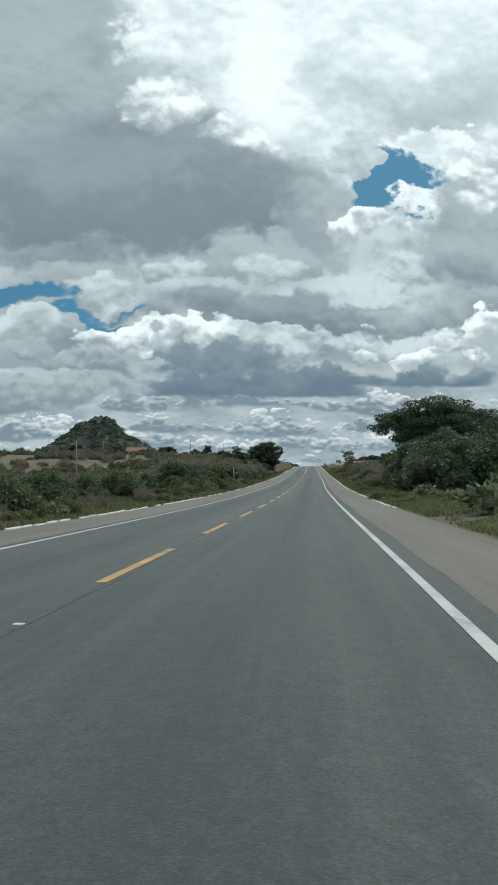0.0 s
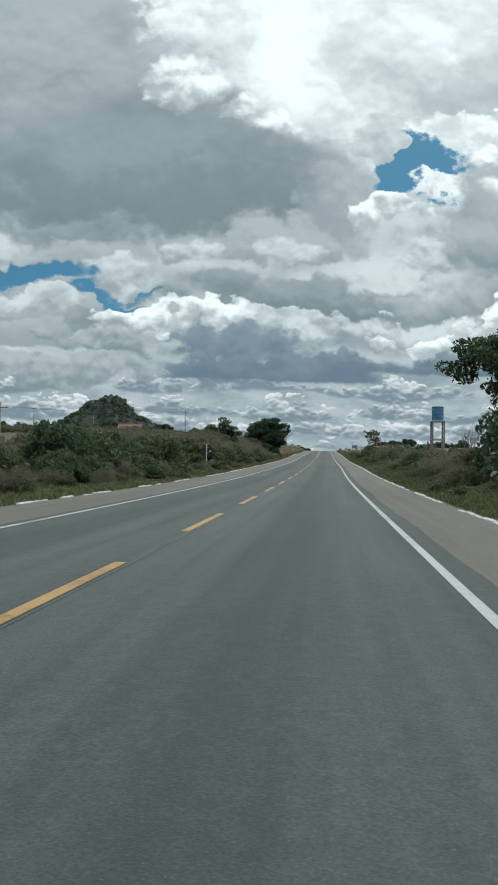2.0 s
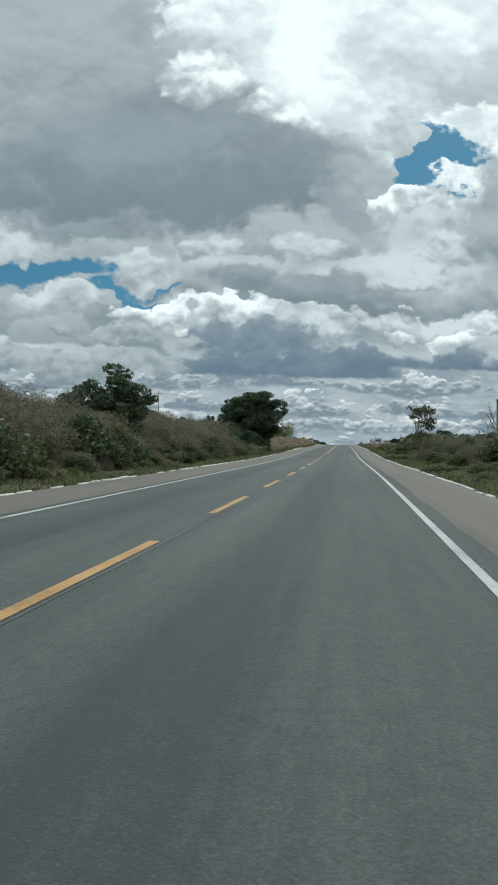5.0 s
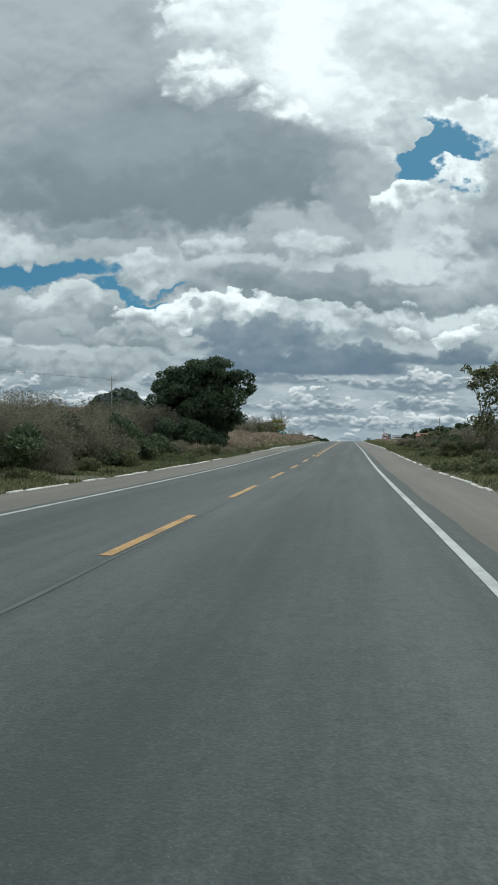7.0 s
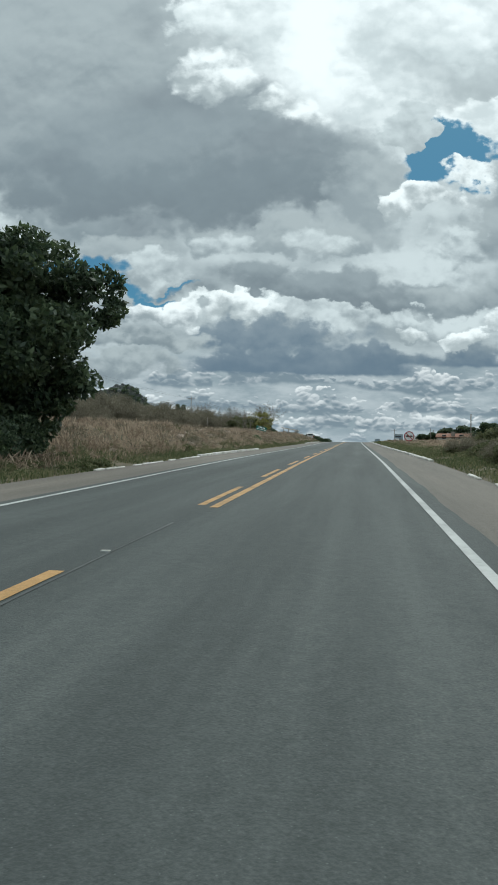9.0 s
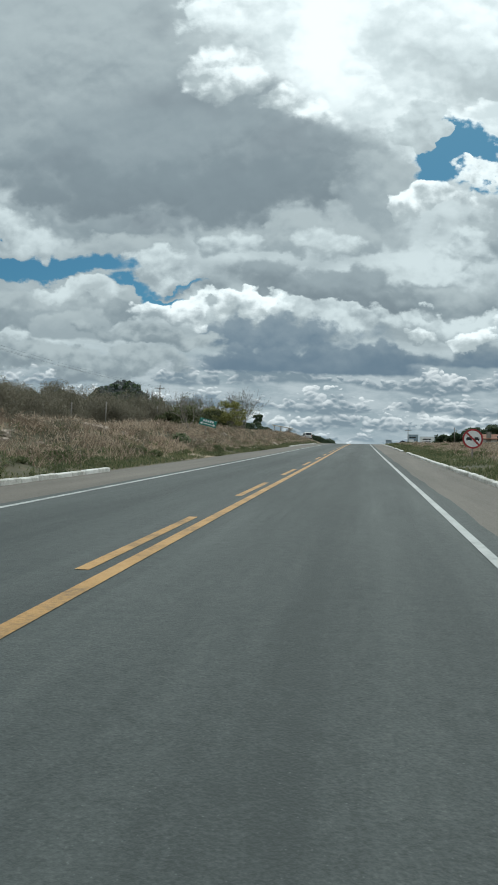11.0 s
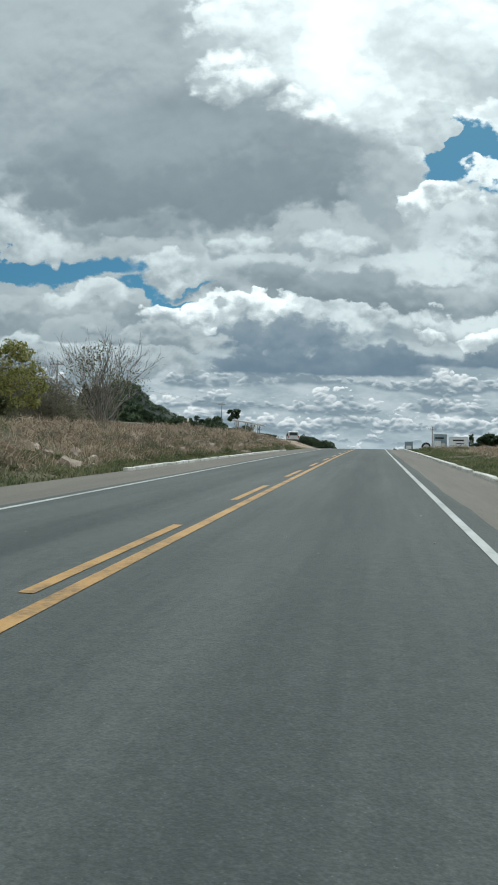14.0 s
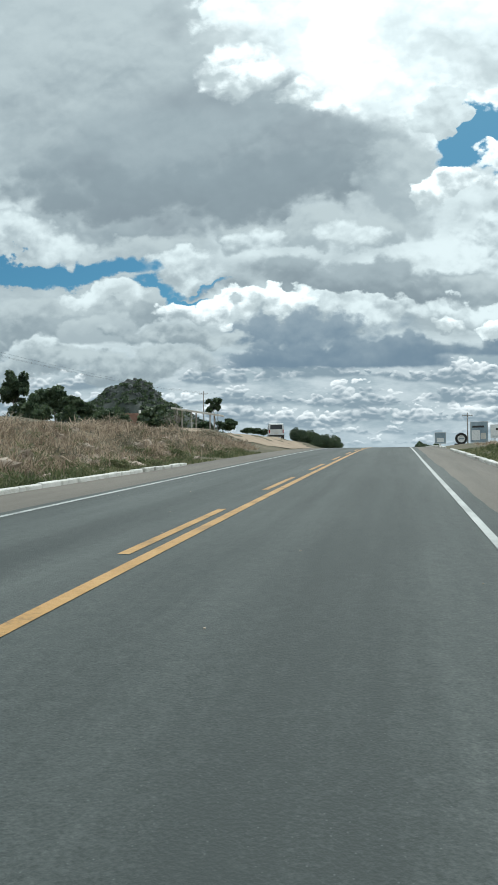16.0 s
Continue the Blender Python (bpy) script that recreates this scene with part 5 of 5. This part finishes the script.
def arrow_sign():
    x, y = -10.85, 259.6
    z0 = land_at(x, y)
    ob = thing("direction_sign", "small tilted green sign with white double arrow on a leaning post", "road sign", at=pose(x, y, z0, 0, -2, 12))
    h = 9.0 - z0
    part("post", mesh_of("post", *tube([(-0.25, 0.05, -0.4), (-0.02, 0.05, h + 0.1)], [0.045, 0.04], 8), WOOD_POST, True), ob)
    panel = part("panel", mesh_of("panel", *box(-0.72, 0.72, -0.012, 0.012, -0.29, 0.29), SIGN_GREEN), ob, "green panel with white marks", pose(0.08, 0, h, 0, 15, 0))
    for i in range(5):
        w = 0.14
        part("letter_bar", mesh_of("letter_bar", *box(-0.44 + i * 0.19, -0.44 + i * 0.19 + w, -0.019, -0.014, 0.04, 0.2), SIGN_WHITE), panel)
    part("arrow", mesh_of("arrow", *box(-0.5, 0.5, -0.019, -0.014, -0.15, -0.09), SIGN_WHITE), panel)
    for s in (-1, 1):
        tri = [(s * 0.66, -0.019, -0.12), (s * 0.46, -0.019, -0.01), (s * 0.46, -0.019, -0.23), (s * 0.66, -0.014, -0.12), (s * 0.46, -0.014, -0.01), (s * 0.46, -0.014, -0.23)]
        part("arrow_head", mesh_of("arrow_head", tri, [(0, 1, 2), (5, 4, 3), (0, 3, 4, 1), (1, 4, 5, 2), (2, 5, 3, 0)], SIGN_WHITE), panel)
    for s in (-0.6, -0.2, 0.2, 0.6):
        part("corner_bolt", mesh_of("corner_bolt", *shifted(disc(0.03, -0.02, -0.013, 8), pose(s, 0, 0.25)), SIGN_WHITE), panel)


arrow_sign()


# ---- water tower ----
def water_tower():
    x, y = 30.5, 216.5
    z0 = land_at(x, y)
    ob = thing("water_tower", "blue water tank on a tall concrete frame", "water tower", at=pose(x, y, z0))
    h0, h1 = 14.4 - z0, 18.1 - z0
    bands = []
    for i in range(9):
        z = h0 + 0.1 + (h1 - h0 - 0.2) * i / 8
        bands += [(0, 0, z - 0.04), (0, 0, z + 0.04)]
    rad = [1.46 if (i // 2) % 2 else 1.5 for i in range(len(bands))]
    part("tank", mesh_of("tank", *tube(bands, rad, 28), TANK_BLUE), ob, "faded blue ribbed tank")
    part("lid", mesh_of("lid", *tube([(0, 0, h1 - 0.06), (0, 0, h1), (0, 0, h1 + 0.12)], [1.54, 1.5, 0.3], 28), TANK_BLUE), ob)
    part("platform", mesh_of("platform", *box(-1.72, 1.72, -1.72, 1.72, h0 - 0.25, h0 + 0.05, 0.03), CONCRETE), ob)
    for sx in (-1.45, 1.45):
        for sy in (-1.45, 1.45):
            part("leg", mesh_of("leg", *box(sx - 0.19, sx + 0.19, sy - 0.19, sy + 0.19, -0.5, h0 - 0.25, 0.02), CONCRETE_OLD), ob)
    for zz in (h0 * 0.42,):
        for s in (-1.45, 1.45):
            part("beam", mesh_of("beam", *box(-1.26, 1.26, s - 0.13, s + 0.13, zz, zz + 0.3), CONCRETE), ob)
            part("beam", mesh_of("beam", *box(s - 0.13, s + 0.13, -1.26, 1.26, zz, zz + 0.3), CONCRETE), ob)


water_tower()


# ---- houses, walls and shelter ----
def cottage(x, y, w, dpt, eave, ridge, turn, label, wall_mat, rows=10):
    z0 = land_at(x, y)
    ob = thing("house", label, "house", "roadside houses", at=pose(x, y, z0, 0, 0, turn))
    e, r = eave - z0, ridge - z0
    a, b = w / 2, dpt / 2
    v = [(-a, -b, -0.6), (a, -b, -0.6), (a, b, -0.6), (-a, b, -0.6), (-a, -b, e), (a, -b, e), (a, b, e), (-a, b, e), (-a, 0, r - 0.1), (a, 0, r - 0.1)]
    part("wall", mesh_of("wall", v, [(0, 1, 5, 4), (2, 3, 7, 6), (1, 2, 6, 9, 5), (3, 0, 4, 8, 7), (3, 2, 1, 0)], wall_mat), ob)
    for s in (-1, 1):
        run = math.hypot(b + 0.4, r - e + 0.2)
        ang = math.degrees(math.atan2(r - e, b + 0.3))
        slope = part("roof", mesh_of("roof", *box(-a - 0.3, a + 0.3, -run, 0, -0.02, 0.06), ROOF_TILE), ob, "terracotta tiled slope", pose(0, 0, r, ang, 0, 0) if s < 0 else pose(0, 0, r, ang, 0, 180))
        if s < 0:
            for i in range(rows):
                yy = -run + run * i / rows
                part("tile_course", mesh_of("tile_course", *box(-a - 0.3, a + 0.3, yy, yy + run / rows * 0.9, 0.06, 0.12, 0.02), ROOF_TILE), slope)
    for wx in (-a * 0.55, a * 0.5):
        win = part("window", mesh_of("window", *box(wx - 0.5, wx + 0.5, -b - 0.03, -b + 0.02, e * 0.4, e * 0.4 + 1.0), GLASS_DARK), ob)
        part("frame", mesh_of("frame", *joined([box(wx - 0.56, wx + 0.56, -b - 0.06, -b - 0.03, e * 0.4 - 0.06, e * 0.4), box(wx - 0.56, wx + 0.56, -b - 0.06, -b - 0.03, e * 0.4 + 1.0, e * 0.4 + 1.06)]), PLASTER), win)
    part("door", mesh_of("door", *box(-0.45, 0.45, -b - 0.04, -b + 0.02, 0, 2.05), WOOD_POST), ob)
    return ob


cottage(-83.5, 325, 9.5, 7, 17.6, 19.8, 8, "small house with a terracotta tiled roof in the scrub", PLASTER)
cottage(26.5, 346, 8, 6, 11.2, 12.2, -12, "low house with a terracotta roof behind the grass", PLASTER)
cottage(-72, 405, 9, 6, 19.6, 20.8, 10, "low brick house behind dark trees", BRICK)


def brick_wall():
    x, y = -39.6, 400
    z0 = land_at(x, y)
    ob = thing("brick_wall", "low unplastered brick wall on the bank", "wall", at=pose(x, y, z0 - 0.2))
    part("base", mesh_of("base", *box(-2.3, 2.3, -0.1, 0.1, 0, 2.5), BRICK), ob)
    me = mesh_of("brick", *box(-0.19, 0.19, -0.03, 0.0, 0, 0.17, 0.01), BRICK)
    for r in range(13):
        for c in range(11):
            bx = -2.1 + c * 0.41 + (0.2 if r % 2 else 0)
            if bx < 2.15:
                part("brick", me, ob, at=pose(bx, -0.1, 0.04 + r * 0.19))


brick_wall()


def bus_shelter():
    x, y = -17.4, 365
    z0 = land_at(x, y)
    ob = thing("bus_shelter", "open shelter with a sloping pale roof slab on thin posts", "shelter", at=pose(x, y, z0))
    h = 14.05 - z0
    part("roof", mesh_of("roof", *box(-2.5, 2.5, -1.0, 1.0, -0.08, 0.08, 0.02), PLASTER), ob, "pale sloping roof slab", pose(0, 0, h, 0, 9.6, 0))
    for px in (-1.9, -0.4, 1.5):
        for py in (-0.8, 0.8):
            part("post", mesh_of("post", *box(px - 0.06, px + 0.06, py - 0.06, py + 0.06, -0.4, h - 0.17 * px - 0.1), CONCRETE), ob)


bus_shelter()


# ---- billboards on the crest ----
def billboard(x, y, x1, z0, z1, mat, label, bars, posts=2, frame_mat=STEEL):
    g = land_at(x, y)
    w = x1 - x
    ob = thing("billboard", label, "billboard", "billboards", at=pose((x + x1) / 2, y, g))
    a, b = z0 - g, z1 - g
    panel = part("panel", mesh_of("panel", *box(-w / 2, w / 2, -0.05, 0.05, a, b), mat), ob)
    part("frame", mesh_of("frame", *joined([box(-w / 2 - 0.06, w / 2 + 0.06, -0.08, 0.08, b, b + 0.08), box(-w / 2 - 0.06, w / 2 + 0.06, -0.08, 0.08, a - 0.08, a), box(-w / 2 - 0.07, -w / 2, -0.08, 0.08, a, b), box(w / 2, w / 2 + 0.07, -0.08, 0.08, a, b)]), frame_mat), ob)
    for i in range(posts):
        px = (i + 0.5) / posts * w - w / 2
        part("post", mesh_of("post", *box(px - 0.09, px + 0.09, 0.06, 0.24, -0.4, b), frame_mat), ob)
    for bx, bz, bw, bh, bm in bars:
        part("bar", mesh_of("bar", *box(-w / 2 + bx * w, -w / 2 + (bx + bw) * w, -0.062, -0.055, a + bz * (b - a), a + (bz + bh) * (b - a)), bm), panel)


billboard(8.3, 416, 9.95, 11.4, 13.1, BOARD_BLUE, "small faded blue board on one post", [(0.15, 0.1, 0.7, 0.4, SIGN_WHITE)], 1)
billboard(16.5, 441, 19.7, 11.9, 15.9, BOARD_BLUE, "tall dark board with pale picture and bars", [(0.05, 0.1, 0.5, 0.5, SIGN_WHITE), (0.6, 0.15, 0.3, 0.3, PLASTER), (0.1, 0.72, 0.7, 0.1, SIGN_BACK)], 2)
billboard(20.2, 440, 24.7, 12.7, 15.2, SIGN_WHITE, "wide white billboard with dark writing", [(0.2, 0.6, 0.6, 0.16, SIGN_BACK), (0.35, 0.3, 0.45, 0.1, SIGN_BACK), (0.05, 0.1, 0.9, 0.06, BOARD_BLUE)], 3)


def tyre_sign():
    x, y = 14.5, 439
    g = land_at(x, y)
    ob = thing("tyre_sign", "large black ring sign with pale centre on a dark base", "sign", at=pose(x, y, g))
    zc = 12.6 - g
    part("base", mesh_of("base", *box(-1.3, 1.3, -0.35, 0.35, -0.3, zc - 0.95, 0.05), SIGN_BACK), ob)
    part("ring", mesh_of("ring", *shifted(disc(1.15, -0.25, 0.25, 36, 0.72), pose(0, 0, zc)), RUBBER), ob)
    part("hub", mesh_of("hub", *shifted(disc(0.72, -0.12, 0.12, 30), pose(0, 0, zc)), SIGN_WHITE), ob)
    part("band", mesh_of("band", *box(-0.5, 0.5, -0.15, -0.125, zc - 0.12, zc + 0.12), BOARD_BLUE), ob)


tyre_sign()
for i, (x, y, h) in enumerate(((25.4, 441, 5.6), (26.2, 442, 5.9), (27.6, 440, 3.2))):
    tree("tree", "slim column-shaped evergreen beside the billboards", 190 + i, x, y, h, [(0, 0, h * q, 0.34, 0.34, h * 0.14) for q in (0.3, 0.5, 0.7, 0.88)], LEAF_DARK, 500, 0.2, 0.06, 1, 0.3)


# ---- the white minibus on the dirt yard ----
def minibus():
    x, y = -13.2, 386
    ob = thing("minibus", "white minibus standing on the pale dirt yard", "minibus", at=pose(x, y, land_at(x, y) + 0.02, 0, 0, 12))
    w, hh, ln = 0.96, 2.05, 4.9
    prof = [(-ln / 2, 0.45), (-ln / 2, 1.3), (-ln / 2 + 0.12, 1.95), (-ln / 2 + 0.5, hh), (1.2, hh), (1.75, 1.85), (2.3, 1.25), (2.6, 1.0), (2.6, 0.45)]
    n = len(prof)
    v = [(-w * (0.93 if z > 1.9 else 1), py, z) for py, z in prof] + [(w * (0.93 if z > 1.9 else 1), py, z) for py, z in prof]
    f = [tuple(range(n)), tuple(range(2 * n - 1, n - 1, -1))] + [(k, n + k, n + (k + 1) % n, (k + 1) % n) for k in range(n)]
    part("body", mesh_of("body", v, f, BUS_WHITE), ob)
    part("rear_window", mesh_of("rear_window", *shifted(box(-0.75, 0.75, -0.02, 0.02, -0.28, 0.28), pose(0, -ln / 2 + 0.035, 1.58, -8)), GLASS_DARK), ob)
    for s in (-1, 1):
        for y0, y1 in ((-2.1, -0.9), (-0.8, 0.4), (0.5, 1.5)):
            part("side_window", mesh_of("side_window", *box(s * (w + 0.004) - 0.012, s * (w + 0.004) + 0.012, y0, y1, 1.2, 1.75), GLASS_DARK), ob)
        part("tail_lamp", mesh_of("tail_lamp", *box(s * 0.86 - 0.07, s * 0.86 + 0.07, -ln / 2 - 0.03, -ln / 2 + 0.02, 0.85, 1.25), LAMP_RED), ob)
        for yy in (-1.6, 1.6):
            wheel = part("wheel", mesh_of("wheel", *[[(vy, vx, vz) for vx, vy, vz in disc(0.34, -0.11, 0.11, 24)[0]], disc(0.34, -0.11, 0.11, 24)[1]], RUBBER), ob, at=pose(s * 0.9, yy, 0.34))
            part("rim", mesh_of("rim", *[[(vy, vx, vz) for vx, vy, vz in disc(0.2, -0.12, 0.12, 16)[0]], disc(0.2, -0.12, 0.12, 16)[1]], STEEL), wheel)
    part("bumper", mesh_of("bumper", *box(-0.95, 0.95, -ln / 2 - 0.09, -ln / 2 + 0.02, 0.38, 0.6, 0.03), SIGN_BACK), ob)
    part("plate", mesh_of("plate", *box(-0.2, 0.2, -ln / 2 - 0.012, -ln / 2, 0.75, 0.88), PLASTER), ob)


minibus()


# ---- dirt patches and stones ----
def dirt_patch(name, label, x0, x1, y0, y1, lift=0.03):
    xs, ys = np.linspace(x0, x1, 18), np.linspace(y0, y1, 26)
    v, f, ids = [], [], {}
    for j, yy in enumerate(ys):
        for i, xx in enumerate(xs):
            q = ((xx - (x0 + x1) / 2) / (x1 - x0) * 2) ** 2 + ((yy - (y0 + y1) / 2) / (y1 - y0) * 2) ** 2
            if q < 1 + 0.25 * math.sin(xx * 1.7 + yy * 0.9):
                ids[i, j] = len(v)
                v.append((xx, yy, max(land_at(xx, yy), float(road_z(yy)) - 0.1 if abs(xx) < 6.3 else -99) + lift))
    for (i, j) in list(ids):
        q = [(i, j), (i + 1, j), (i + 1, j + 1), (i, j + 1)]
        if all(k in ids for k in q):
            f.append(tuple(ids[k] for k in q))
    tagged(new(name, mesh_of(name, v, f, DIRT, True)), label, "dirt", kind="structure")


dirt_patch("dirt_yard", "pale trampled dirt yard beside the crest", -30, -6.3, 345, 402)
dirt_patch("dirt_track", "pale dirt track joining the highway", -11.5, -6.2, 236, 246, 0.04)
dirt_patch("dirt_track", "bare dirt patch in the scrub", -42, -34, 94, 100, 0.06)

rock_rng = np.random.default_rng(200)


def stone_mesh(seed):
    r = np.random.default_rng(seed)
    bm = bmesh.new()
    bmesh.ops.create_icosphere(bm, subdivisions=2, radius=1)
    for vert in bm.verts:
        vert.co = vert.co * float(1 + 0.25 * r.normal()) * 0.9
        vert.co.z *= 0.6
    me = bpy.data.meshes.new("stone")
    bm.to_mesh(me)
    bm.free()
    me.materials.append(PALE_ROCK)
    return me


STONES = [stone_mesh(s) for s in (201, 202, 203)]
for i in range(46):
    yy = 190 + 155 * rock_rng.random()
    xx = -7.2 - 5.5 * rock_rng.random()
    s = 0.12 + 0.22 * rock_rng.random() ** 2
    ob = new("stone", STONES[i % 3])
    ob.matrix_world = pose(xx, yy, land_at(xx, yy) + 0.02, 0, 0, rock_rng.random() * 360) @ Matrix.Scale(s, 4)
    tagged(ob, "pale weathered stone lying in dry grass", "stone", "stones on the bank")


# broken ledges of pale rock where the bank is washed out
for x, y, n, run in ((-9.6, 214, 9, 3.0), (-10.6, 226, 8, 3.0), (-11.2, 238, 10, 3.5), (-9.4, 250, 6, 2.5), (-10.4, 268, 8, 3.0), (-9.2, 285, 9, 3.0), (-9.8, 297, 8, 2.5), (-9.0, 309, 12, 3.2), (-9.5, 317, 14, 3.0), (-9.2, 324, 16, 3.5), (-9.6, 331, 12, 3.0), (-10.2, 338, 10, 3.0)):
    for _ in range(n):
        yy, xx = y + rock_rng.normal(0, run / 2), x + rock_rng.normal(0, 0.7)
        s = 0.12 + 0.3 * rock_rng.random() ** 1.5
        ob = new("stone", STONES[int(rock_rng.integers(3))])
        ob.matrix_world = pose(xx, yy, land_at(xx, yy), 18 * rock_rng.normal(), 0, rock_rng.random() * 360) @ Matrix.Diagonal((s * 1.2, s, s * 1.1, 1))
        tagged(ob, "pale broken stone on the washed-out bank", "stone", "stones on the bank")


# ---- kerbs ----
def kerb(side, y0, y1, w=0.12, h=0.055, length=1.0):
    ob = thing("kerb", "low whitewashed concrete kerb with broken joints", "kerb", kind="structure")
    rng = np.random.default_rng(int(y0 * 10) + (5 if side > 0 else 0))
    shapes = [mesh_of("kerbstone", *box(-w / 2, w / 2, 0, length * q, -0.25, h, 0.025), KERB) for q in (0.97, 0.93, 0.8)]
    yy = y0
    while yy < y1:
        if rng.random() > (0.22 if h < 0.1 else 0.04):
            x = side * 6.03 + float(road_x(yy)) + rng.normal(0, 0.012)
            slope = math.degrees(math.atan2(float(road_z(yy + 1) - road_z(yy)), 1))
            part("kerbstone", shapes[int(rng.integers(3))], ob, at=pose(x, yy, float(road_z(yy)) + 0.012 - 0.03 * rng.random(), slope + rng.normal(0, 0.5), 0, rng.normal(0, 0.7)))
        yy += length


for a, b in ((8, 62), (66, 118), (121, 174), (188, 203)):
    kerb(-1, a, b)
kerb(-1, 203, 226, 0.22, 0.14)
kerb(-1, 284, 327, 0.20, 0.13)
for a, b in ((31, 45), (47, 57), (59, 66), (68, 112), (113, 158), (160, 189)):
    kerb(1, a, b)
kerb(1, 200, 262, 0.22, 0.13)
kerb(1, 268, 345, 0.22, 0.13)
kerb(1, 352, 420, 0.22, 0.13)
